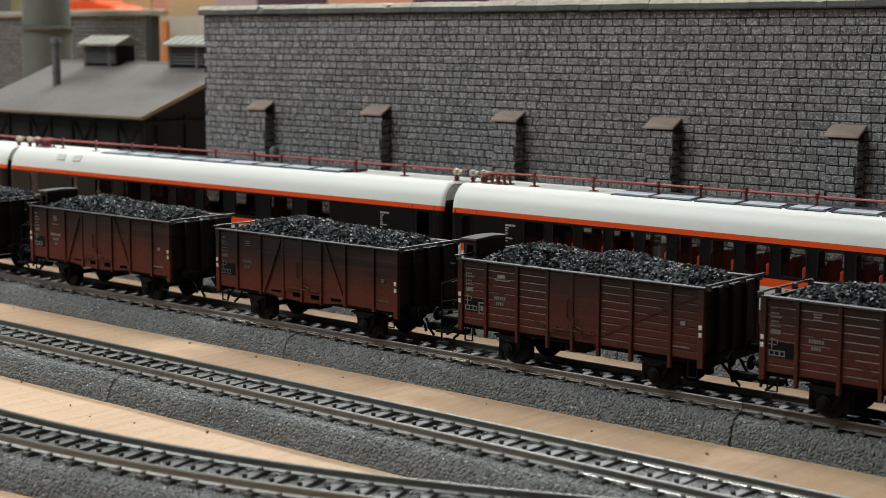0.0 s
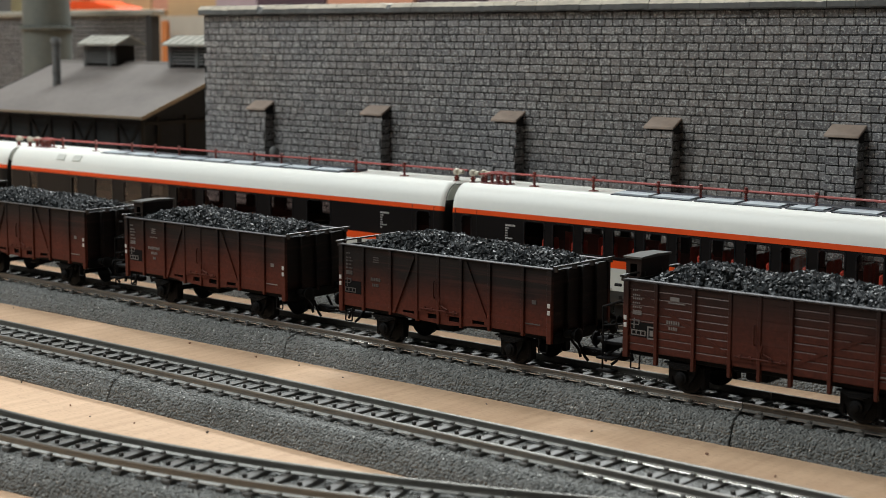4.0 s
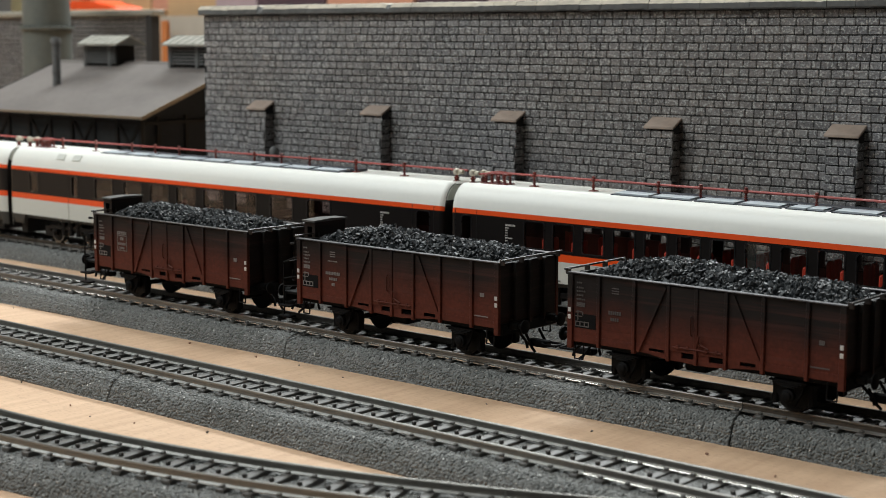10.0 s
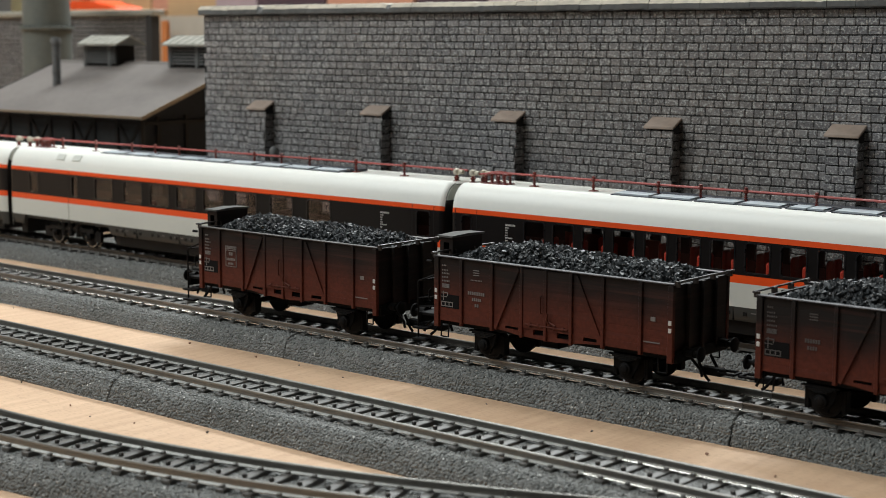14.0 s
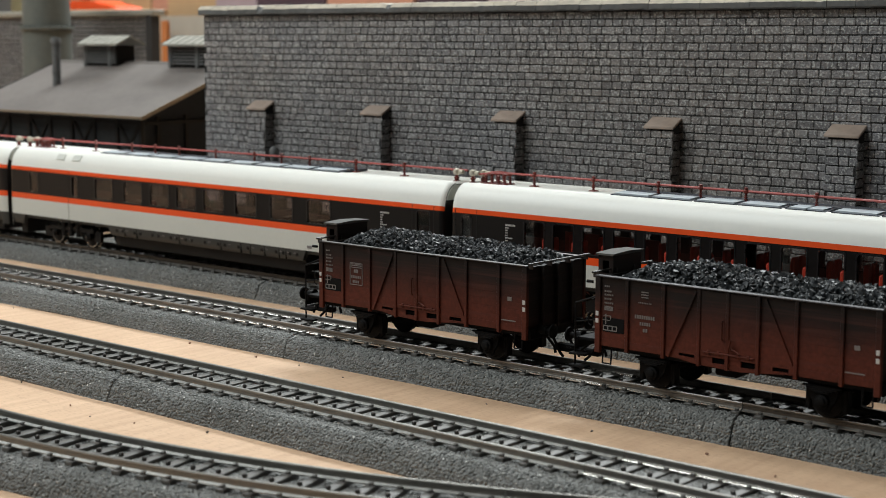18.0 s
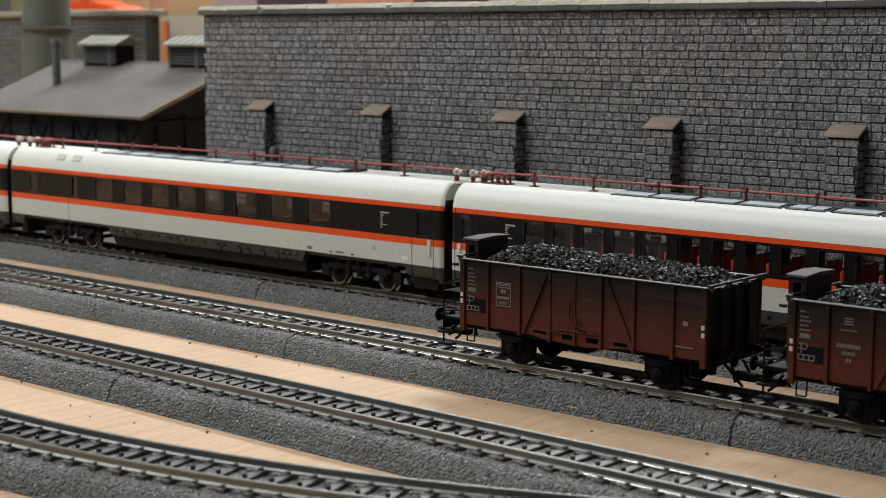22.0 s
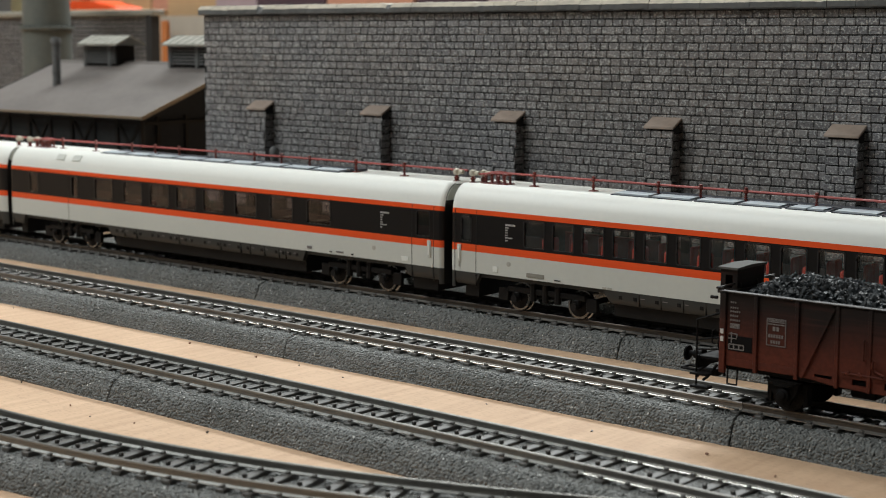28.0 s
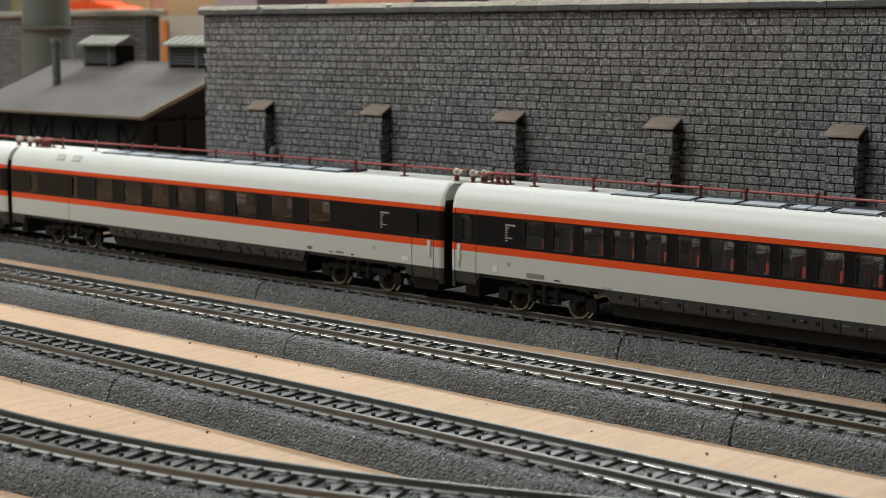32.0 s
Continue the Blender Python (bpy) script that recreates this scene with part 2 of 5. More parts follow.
def glassy(name, clear, rough, bare):
    """A clear pane: what lies behind it, tinted, with the gloss of plastic glazing that grows at a slant."""
    m, t, b = nodes_of(name)
    t.nodes.remove(b)
    tr, gl, mx, lw = (t.nodes.new("ShaderNode" + k) for k in ("BsdfTransparent", "BsdfGlossy", "MixShader", "LayerWeight"))
    tr.inputs[0].default_value = (*clear, 1)
    gl.inputs["Roughness"].default_value = rough
    lw.inputs["Blend"].default_value = 0.5
    pw, ma = t.nodes.new("ShaderNodeMath"), t.nodes.new("ShaderNodeMath")
    pw.operation, ma.operation = "POWER", "MULTIPLY_ADD"
    pw.inputs[1].default_value = 5.0
    ma.inputs[1].default_value, ma.inputs[2].default_value = 0.9, bare
    t.links.new(lw.outputs["Facing"], pw.inputs[0])
    t.links.new(pw.outputs[0], ma.inputs[0])
    t.links.new(ma.outputs[0], mx.inputs[0])
    t.links.new(tr.outputs[0], mx.inputs[1])
    t.links.new(gl.outputs[0], mx.inputs[2])
    t.links.new(mx.outputs[0], t.nodes["Material Output"].inputs[0])
    return m


M = {
    "ply": plywood("birch_plywood"),
    "foam": granules("foam_ballast", (0.208, 0.210, 0.201)),
    "usedhead": mat("tarnished_rail_head", (0.100, 0.086, 0.072), 0.42, 0.7, 0.2, 900, 60, 0.1),
    "usedrail": mat("tarnished_rail", (0.32, 0.31, 0.29), 0.4, 0.85, 0.25, 900, 60, 0.1),
    "railhead": mat("rolled_rail_head", (0.225, 0.218, 0.200), 0.4, 0.8, 0.2, 900, 60, 0.1),
    "glinthead": mat("glint_rail_head", (0.21, 0.20, 0.185), 0.38, 0.85, 0.25, 900, 60, 0.1),
    "rail": mat("dull_rail", (0.325, 0.325, 0.308), 0.42, 0.8, 0.25, 900, 60, 0.1),
    # paler and glossier than the other rail: carries the lamp's glint on some stretches
    "railbright": mat("glint_rail", (0.72, 0.70, 0.66), 0.24, 1.0, 0.12, 900, 60, 0.06),
    "sleeper": mat("sleeper_plastic", (0.095, 0.090, 0.082), 0.45, 0, 0.3, 900, 90, 0.2),
    "stud": mat("contact_stud", (0.07, 0.065, 0.06), 0.4, 0.6, 0.3, 900, 90, 0.0),
    "stone": stone_mat("grey_stone", "island"),
    # the same stone toned down for the rear wall, which gets less light
    "stonedark": stone_mat("shaded_grey_stone", "island", 0.6),
    "stonepart": stone_mat("grey_stone_piece", "object"),
    "mortar": mat("dark_mortar", (0.026, 0.025, 0.024), 0.9, 0, 0.3, 500, 40, 0.3),
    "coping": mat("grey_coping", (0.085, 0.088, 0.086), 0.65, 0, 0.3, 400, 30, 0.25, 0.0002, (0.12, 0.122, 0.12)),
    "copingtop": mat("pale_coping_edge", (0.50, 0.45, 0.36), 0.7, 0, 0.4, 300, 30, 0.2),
    "cap": mat("brown_cap_slab", (0.29, 0.225, 0.18), 0.7, 0, 0.25, 500, 60, 0.3),
    "roofing": mat("grey_brown_roofing", (0.092, 0.076, 0.067), 0.7, 0, 0.3, 250, 22, 0.2, 0.0002, (0.112, 0.097, 0.087)),
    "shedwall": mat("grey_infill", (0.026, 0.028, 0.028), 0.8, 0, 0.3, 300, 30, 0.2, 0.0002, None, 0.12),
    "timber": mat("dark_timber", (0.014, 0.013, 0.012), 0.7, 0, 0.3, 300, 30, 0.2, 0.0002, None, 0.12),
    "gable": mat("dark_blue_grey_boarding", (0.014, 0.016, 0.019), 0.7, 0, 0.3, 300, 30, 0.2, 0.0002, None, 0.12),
    "eave": mat("ochre_eave_edge", (0.21, 0.158, 0.10), 0.7, 0, 0.3, 300, 30, 0.1),
    "ventroof": mat("pale_vent_roof", (0.27, 0.26, 0.22), 0.7, 0, 0.25, 300, 60, 0.2),
    "concrete": mat("tower_concrete", (0.108, 0.118, 0.106), 0.75, 0, 0.2, 300, 25, 0.2),
    "roofwhite": mat("ivory_lacquer", (0.80, 0.805, 0.75), 0.42, 0, 0.03, 500, 20, 0.02),
    "lightgrey": mat("light_grey_lacquer", (0.60, 0.61, 0.56), 0.38, 0, 0.04, 500, 20, 0.02),
    "orange": mat("orange_red_lacquer", (0.82, 0.085, 0.012), 0.35, 0, 0.05, 500, 20, 0.0),
    "black": mat("anthracite_lacquer", (0.0095, 0.0085, 0.0085), 0.35, 0, 0.15, 500, 20, 0.0, 0.0002, None, 0.22),
    "skirt": mat("skirt_grey", (0.034, 0.034, 0.031), 0.5, 0, 0.15, 500, 40, 0.05),
    "bogie": mat("bogie_black", (0.008, 0.0075, 0.0075), 0.5, 0, 0.3, 500, 60, 0.1, 0.0002, None, 0.25),
    "rubber": mat("window_rubber", (0.012, 0.012, 0.013), 0.3, 0, 0.2, 500, 60, 0.0),
    "bellows": mat("bellows_black", (0.012, 0.012, 0.012), 0.7, 0, 0.3, 500, 60, 0.1),
    "glass": glassy("window_glass", (0.92, 0.91, 0.90), 0.05, 0.06),
    "glassdark": glassy("dark_window_glass", (0.86, 0.80, 0.78), 0.06, 0.028),
    "redrod": mat("red_roof_line", (0.34, 0.06, 0.05), 0.45, 0, 0.15, 500, 40, 0.0),
    "insul": mat("red_brown_insulator", (0.16, 0.028, 0.020), 0.35, 0, 0.2, 500, 40, 0.0),
    "cream": mat("cream_insulator", (0.55, 0.50, 0.40), 0.4, 0, 0.15, 500, 40, 0.0),
    "panelblue": mat("blue_grey_roof_panel", (0.50, 0.56, 0.60), 0.4, 0.1, 0.15, 500, 40, 0.05),
    "paneldark": mat("dark_roof_walk", (0.05, 0.055, 0.07), 0.5, 0, 0.2, 500, 40, 0.05),
    "seat": mat("red_seat", (0.55, 0.045, 0.02), 0.5, 0, 0.1, 500, 40, 0.0),
    "interior": mat("brown_interior", (0.058, 0.027, 0.022), 0.6, 0, 0.2, 300, 40, 0.0),
    "wheelsteel": mat("wheel_tread_steel", (0.30, 0.295, 0.28), 0.25, 1.0, 0.15, 700, 60, 0.0),
    "wheel": mat("dark_wheel", (0.011, 0.010, 0.0095), 0.5, 0, 0.3, 700, 60, 0.1, 0.0002, None, 0.1),
    "wornedge": mat("worn_plank_edge", (0.105, 0.066, 0.054), 0.6, 0, 0.4, 300, 60, 0.0),
    "cabroof": mat("worn_cab_roof", (0.085, 0.083, 0.078), 0.85, 0, 0.3, 500, 60, 0.1),
    "redpanel": mat("red_inner_panel", (0.24, 0.035, 0.02), 0.6, 0, 0.2, 300, 40, 0.0),
    "maroon": mat("maroon_seat", (0.16, 0.035, 0.025), 0.6, 0, 0.3, 500, 60, 0.0),
    "frame": mat("black_underframe", (0.0065, 0.0063, 0.0065), 0.6, 0, 0.3, 600, 60, 0.15, 0.0002, None, 0.08),
    "buffer": mat("buffer_steel", (0.0055, 0.0055, 0.0055), 0.65, 0.0, 0.2, 600, 60, 0.0, 0.0002, None, 0.08),
    "bracket": mat("white_bracket", (0.55, 0.54, 0.52), 0.5, 0, 0.15, 900, 90, 0.0),
    "rimdark": mat("sooty_rim", (0.026, 0.02, 0.018), 0.45, 0.1, 0.5, 400, 50, 0.2),
    "rim": mat("worn_rim_steel", (0.065, 0.062, 0.068), 0.36, 0.2, 0.45, 400, 50, 0.2),
    "printdim": mat("sooted_print", (0.075, 0.068, 0.065), 0.6, 0, 0.25, 900, 120, 0.0),
    "print": mat("dirty_white_print", (0.175, 0.16, 0.152), 0.6, 0, 0.25, 900, 120, 0.0),
    "coal": mat("coal", (0.012, 0.0135, 0.0145), 0.45, 0, 0.5, 1200, 120, 0.4, 0.0003, (0.036, 0.040, 0.043), 0.24, "island"),
    "walnut": mat("unseen_dark_wall", (0.04, 0.03, 0.024), 0.7, 0, 0.3, 30, 3, 0.1),
    "plaster": mat("beige_room_wall", (0.24, 0.22, 0.20), 0.9, 0, 0.06, 40, 3, 0.1),
    "ceiling": mat("white_ceiling", (0.70, 0.70, 0.69), 0.9, 0, 0.04, 40, 3, 0.1),
    "carpet": mat("brown_floor", (0.12, 0.11, 0.10), 0.8, 0, 0.2, 60, 4, 0.2),
    "toyorange": mat("orange_plastic", (0.75, 0.09, 0.02), 0.4, 0, 0.08, 60, 20, 0.0),
    "rust": mat("dull_orange_card", (0.42, 0.14, 0.035), 0.7, 0, 0.1, 60, 20, 0.0),
    "toywhite": mat("white_plastic", (0.44, 0.42, 0.37), 0.5, 0, 0.1, 60, 20, 0.0),
    "toybeige": mat("beige_card", (0.50, 0.33, 0.18), 0.7, 0, 0.1, 60, 20, 0.0),
    "salmon": mat("salmon_card", (0.50, 0.26, 0.18), 0.7, 0, 0.1, 60, 20, 0.0),
    "plum": mat("plum_card", (0.06, 0.035, 0.05), 0.7, 0, 0.1, 60, 20, 0.0),
    "lilac": mat("lilac_card", (0.34, 0.27, 0.30), 0.7, 0, 0.1, 60, 20, 0.0),
    "olive": mat("olive_card", (0.20, 0.18, 0.10), 0.7, 0, 0.3, 60, 40, 0.0),
    "toybrown": mat("brown_card", (0.30, 0.16, 0.10), 0.7, 0, 0.15, 60, 20, 0.0),
}
M["body"] = sooty("oxide_red_wagon_paint", (0.090, 0.0205, 0.0115), (0.0085, 0.0072, 0.0066), 0.0155, 0.0315, 0.96)
# end walls: coal dust, and the shade of these faces put into the colour
M["bodyend"] = sooty("end_wall_paint_with_dust_and_shade", (0.026, 0.0075, 0.005), (0.0042, 0.004, 0.0039), 0.004, 0.020, 0.97)
M["bodydark"] = sooty("oxide_red_paint_heavily_sooted", (0.088, 0.0195, 0.011), (0.008, 0.0074, 0.0072), 0.0145, 0.0285, 0.97)
M["bodybrown"] = sooty("brown_wagon_paint", (0.070, 0.0175, 0.0108), (0.011, 0.0085, 0.0075), 0.016, 0.035, 0.88)

# ---- mesh helpers: all sizes in millimetres, turned into metres when linked ----
MM = 0.001


def box(bm, x0, x1, y0, y1, z0, z1, mi=0, tw=0.0):
    """A box; tw draws its top in by that much all round."""
    v = [bm.verts.new(c) for c in ((x0, y0, z0), (x1, y0, z0), (x1, y1, z0), (x0, y1, z0),
                                   (x0 + tw, y0 + tw, z1), (x1 - tw, y0 + tw, z1), (x1 - tw, y1 - tw, z1), (x0 + tw, y1 - tw, z1))]
    for f in ((3, 2, 1, 0), (4, 5, 6, 7), (0, 1, 5, 4), (1, 2, 6, 5), (2, 3, 7, 6), (3, 0, 4, 7)):
        bm.faces.new([v[i] for i in f]).material_index = mi
    return v


def soft_box(bm, x0, x1, y0, y1, z0, z1, r, mi=0):
    """A box with bevelled edges."""
    b2 = bmesh.new()
    box(b2, x0, x1, y0, y1, z0, z1, mi)
    bmesh.ops.bevel(b2, geom=b2.edges[:], offset=r, segments=1, affect="EDGES")
    join(bm, b2, mi)


def join(bm, b2, mi=0):
    m = {v: bm.verts.new(v.co) for v in b2.verts}
    for f in b2.faces:
        bm.faces.new([m[v] for v in f.verts]).material_index = mi
    b2.free()


def cyl(bm, a, b, r, seg=10, r2=None, mi=0, caps=True):
    a, b = Vector(a), Vector(b)
    w = (b - a).normalized()
    u = w.orthogonal().normalized()
    k = w.cross(u)
    r2 = r if r2 is None else r2
    ra, rb = [], []
    for i in range(seg):
        c, s = math.cos(2 * math.pi * i / seg), math.sin(2 * math.pi * i / seg)
        ra.append(bm.verts.new(a + (u * c + k * s) * r))
        rb.append(bm.verts.new(b + (u * c + k * s) * r2))
    for i in range(seg):
        j = (i + 1) % seg
        f = bm.faces.new((ra[i], ra[j], rb[j], rb[i]))
        f.material_index, f.smooth = mi, True
    if caps:
        bm.faces.new(ra[::-1]).material_index = mi
        bm.faces.new(rb).material_index = mi


def turned(bm, centre, axis, rings, seg=12, mi=0):
    """A body of revolution in one piece: rings of (distance along the axis, radius)."""
    c, w = Vector(centre), Vector(axis).normalized()
    u = w.orthogonal().normalized()
    k = w.cross(u)
    loops = []
    for d, r in rings:
        loops.append([bm.verts.new(c + w * d + (u * math.cos(2 * math.pi * i / seg) + k * math.sin(2 * math.pi * i / seg)) * max(r, 0.02)) for i in range(seg)])
    for a, b in zip(loops, loops[1:]):
        for i in range(seg):
            j = (i + 1) % seg
            bm.faces.new((a[i], a[j], b[j], b[i])).material_index = mi
    bm.faces.new(loops[0][::-1]).material_index = mi
    bm.faces.new(loops[-1]).material_index = mi


def bar(bm, pts, w, h=None, mi=0):
    """Square rods from point to point."""
    h = h or w
    for a, b in zip(pts, pts[1:]):
        cyl(bm, a, b, (w + h) / 2 * 0.6, 6, None, mi)


def prism(bm, outline, axis, d0, d1, mi=0):
    """An outline pushed along an axis: (x, z) along y, (y, z) along x, (x, y) along z."""
    def place(p, d):
        return {"y": (p[0], d, p[1]), "x": (d, p[0], p[1]), "z": (p[0], p[1], d)}[axis]
    a = [bm.verts.new(place(p, d0)) for p in outline]
    b = [bm.verts.new(place(p, d1)) for p in outline]
    n = len(outline)
    for i in range(n):
        bm.faces.new((a[i], a[(i + 1) % n], b[(i + 1) % n], b[i])).material_index = mi
    bm.faces.new(a[::-1]).material_index = mi
    bm.faces.new(b).material_index = mi


def mesh_of(name, bm, materials, smooth=0.0):
    bmesh.ops.recalc_face_normals(bm, faces=bm.faces[:])
    me = bpy.data.meshes.new(name)
    for v in bm.verts:
        v.co *= MM
    bm.to_mesh(me)
    bm.free()
    me.set_sharp_from_angle(angle=radians(38))
    for m in materials if isinstance(materials, (list, tuple)) else [materials]:
        me.materials.append(M[m])
    return me


def part(name, bm, material, parent=None, label="", at=None):
    """Links a bmesh (millimetres) as one mesh object, under a thing where one is given."""
    me = bm if isinstance(bm, bpy.types.Mesh) else mesh_of(name, bm, material)
    ob = new(name, me)
    if parent is not None:
        ob.parent = parent
    if at is not None:
        ob.matrix_basis = Matrix.Translation(Vector(at) * MM)
    if label:
        tagged(ob, label)
    return ob


def thing(name, at, label, category, group="", kind=""):
    e = new(name)
    e.empty_display_size = 0.01
    e.matrix_basis = pose(*[c * MM for c in at])
    return tagged(e, label, category, group, kind)


def B():
    return bmesh.new()


def data_mesh(name, verts, faces, materials, smooth=True):
    me = bpy.data.meshes.new(name)
    me.from_pydata((np.asarray(verts, float) * MM).tolist(), [], faces)
    for m in materials if isinstance(materials, (list, tuple)) else [materials]:
        me.materials.append(M[m])
    if smooth:
        me.polygons.foreach_set("use_smooth", [True] * len(me.polygons))
    me.update()
    return me


def grid_mesh(name, co, rows, cols, material):
    """A sheet from an array of rows x cols points, in millimetres."""
    idx = np.arange(rows * cols).reshape(rows, cols)
    quads = np.stack([idx[:-1, :-1], idx[1:, :-1], idx[1:, 1:], idx[:-1, 1:]], -1).reshape(-1, 4)
    me = bpy.data.meshes.new(name)
    me.vertices.add(rows * cols)
    me.vertices.foreach_set("co", (co.reshape(-1, 3) * MM).astype(np.float32).ravel())
    me.loops.add(quads.size)
    me.loops.foreach_set("vertex_index", quads.astype(np.int32).ravel())
    me.polygons.add(len(quads))
    me.polygons.foreach_set("loop_start", np.arange(0, quads.size, 4, dtype=np.int32))
    me.polygons.foreach_set("use_smooth", np.ones(len(quads), dtype=bool))
    me.materials.append(M[material])
    me.update(calc_edges=True)
    return me


def cells(u, v, size, seed):
    """Distances to the nearest two of scattered points, one to each cell of that size, and the nearest point's own number."""
    i0, j0 = np.floor(u / size), np.floor(v / size)
    best, second, own = np.full(u.shape, 9.0), np.full(u.shape, 9.0), np.zeros(u.shape)
    for di in (-1, 0, 1):
        for dj in (-1, 0, 1):
            i, j = i0 + di, j0 + dj
            h = np.sin(i * 127.1 + j * 311.7 + seed * 17.3) * 43758.5453
            k = np.sin(i * 269.5 + j * 183.3 + seed * 9.1) * 24634.6345
            h, k = h - np.floor(h), k - np.floor(k)
            d = np.hypot(u / size - i - 0.15 - 0.7 * h, v / size - j - 0.15 - 0.7 * k)
            own = np.where(d < best, h, own)
            second = np.minimum(second, np.maximum(best, d))
            best = np.minimum(best, d)
    return best, second, own

# ---- the room and the baseboard ----


def slab(name, x0, x1, y0, y1, z0, z1, material, label, category):
    bm = B()
    box(bm, x0, x1, y0, y1, z0, z1)
    return tagged(part(name, bm, material), label, category, "", "structure")


BOARD = -11.0
slab("ground", -2000, 500, -330, 1000, BOARD - 15, BOARD, "ply", "pale birch plywood baseboard of a model railway", "baseboard")
slab("floor", -4200, 3200, -3200, 3600, -1120, -1000, "carpet", "brown floor of the room around the layout", "floor")
slab("ceiling", -4200, 3200, -3200, 3600, 1600, 1700, "ceiling", "white ceiling of the hobby room", "ceiling")
slab("wall_north", -4200, 3200, 3600, 3700, -1000, 1600, "plaster", "beige room wall behind the layout", "wall")
slab("wall_south", -4200, 3200, -3300, -3200, -1000, 1600, "plaster", "beige room wall behind the viewer", "wall")
# unseen east wall, made dark so little light bounces onto faces turned to it
slab("wall_east", 3200, 3300, -3200, 3600, -1000, 1600, "walnut", "unseen dark side wall added to cut bounce light", "wall")
slab("wall_west", -4300, -4200, -3200, 3600, -1000, 1600, "plaster", "beige side wall of the room", "wall")
for lx, ly in ((-1960, -320), (460, -320), (-1960, 990), (460, 990)):
    leg = slab("table_leg", lx - 30, lx + 30, ly - 30 + (60 if ly < 0 else -60), ly + 30 + (60 if ly < 0 else -60), -1000, BOARD - 15, "timber", "square wooden leg under the baseboard", "leg")
for lx, ly, lz, sx, sy, watts in LAMPS:
    bm = B()
    x, y = lx * 1000, ly * 1000
    box(bm, x - sx * 500 - 20, x + sx * 500 + 20, y - sy * 500 - 20, y + sy * 500 + 20, 1560, 1600)
    tagged(part("ceiling_lamp", bm, "ceiling"), "white flat ceiling lamp housing", "lamp", "ceiling lamps")

# ---- tracks ----


def straight(x0, x1, y):
    return lambda s: (x0 + s, y, 0.0), x1 - x0


def arc_track(x0, y0, r, x_left, ang):
    """Straight from x_left to x0, then bending towards the back with radius r for an angle."""
    lead = x0 - x_left

    def at(s):
        if s < lead:
            return x_left + s, y0, 0.0
        a = (s - lead) / r
        return x0 + r * math.sin(a), y0 + r * (1 - math.cos(a)), a
    return at, lead + r * ang


# cross-section of the foam bed: (distance from the track's middle, height)
BED = [(-19.9, -11.05), (-19.4, -9.6), (-18.1, -6.9), (-16.2, -4.8), (-14.4, -3.9), (-12.8, -3.55), (13.2, -3.55), (17.8, -3.6), (18.6, -4.6), (19.0, -7.0), (19.6, -10.2), (19.9, -11.05)]


def bed_mesh(at, s0, s1, lower, seed, fine, cut0, cut1):
    """The foam bed from s0 to s1 along the track: granules are real bumps where it is fine, a plain sheet elsewhere."""
    n = max(2, int((s1 - s0) / (0.25 if fine else 2.0)))
    s = np.linspace(s0, s1, n + 1)
    bd, bz = np.array([p[0] for p in BED]), np.array([p[1] for p in BED])
    run = np.concatenate([[0], np.cumsum(np.hypot(np.diff(bd), np.diff(bz)))])
    r = np.concatenate([np.arange(0, run[6] + 1.5, 0.23), np.linspace(run[6] + 2.5, run[-1], 8)]) if fine else run
    d, z0 = np.interp(r, run, bd), np.interp(r, run, bz)
    nd, nz = -np.gradient(z0, r), np.gradient(d, r)
    place = np.array([at(q) for q in s])
    S, R = np.meshgrid(s, r, indexing="ij")
    D, Z = np.tile(d, (n + 1, 1)), np.tile(z0 - lower, (n + 1, 1))
    rim = np.clip(np.minimum(R, run[-1] - R) / 0.6, 0, 1)
    h = 0.2 * np.sin(S * 0.11 + seed) * np.sin(R * 0.23 + seed * 2) + 0.15 * np.sin(S * 0.037 + R * 0.09 + seed)
    if fine:
        c, c2, own = cells(S / 1.06, R / 1.0, 1.0, seed)
        # worn flat between the rails and at the sleepers' ends
        tall = np.interp(np.abs(D), (12.5, 14.5), (0.45, 1.0))
        h = h + tall * ((0.34 + 0.2 * own) * (1 - (c / 0.72) ** 2) * np.clip((c2 - c) / 0.28, 0.05, 1) - 0.15)
    D = D + nd * h * rim + np.sign(D) * (1 - rim) * 0.2 * np.sin(S * 0.05 + seed * 1.7)
    Z = np.maximum(Z + nz * h * rim, BOARD - 0.05)
    # the cuts between two foam pieces run askew
    slide = -0.25 * D * (cut0 * np.clip(1 - (S - s0) / 70.0, 0, 1) + cut1 * np.clip(1 - (s1 - S) / 70.0, 0, 1))
    ca, sa = np.cos(place[:, 2])[:, None], np.sin(place[:, 2])[:, None]
    co = np.stack([place[:, 0][:, None] - sa * D + slide, place[:, 1][:, None] + ca * D, Z], -1)
    for row in (0, -1):
        co[row, :, 2] = np.maximum(co[row, :, 2] - 1.6, BOARD - 0.05)
    return grid_mesh("ballast_bed", co, n + 1, len(r), "foam")


# The rail: a rounded head over a web and a foot with sloping shoulders.
RAIL = [(-1.15, -2.6), (-1.15, -2.3), (-0.35, -1.86), (-0.28, -1.0), (-0.5, -0.75), (-0.5, -0.2), (-0.38, 0.0), (0.38, 0.0), (0.5, -0.2), (0.5, -0.75), (0.28, -1.0), (0.35, -1.86), (1.15, -2.3), (1.15, -2.6)]


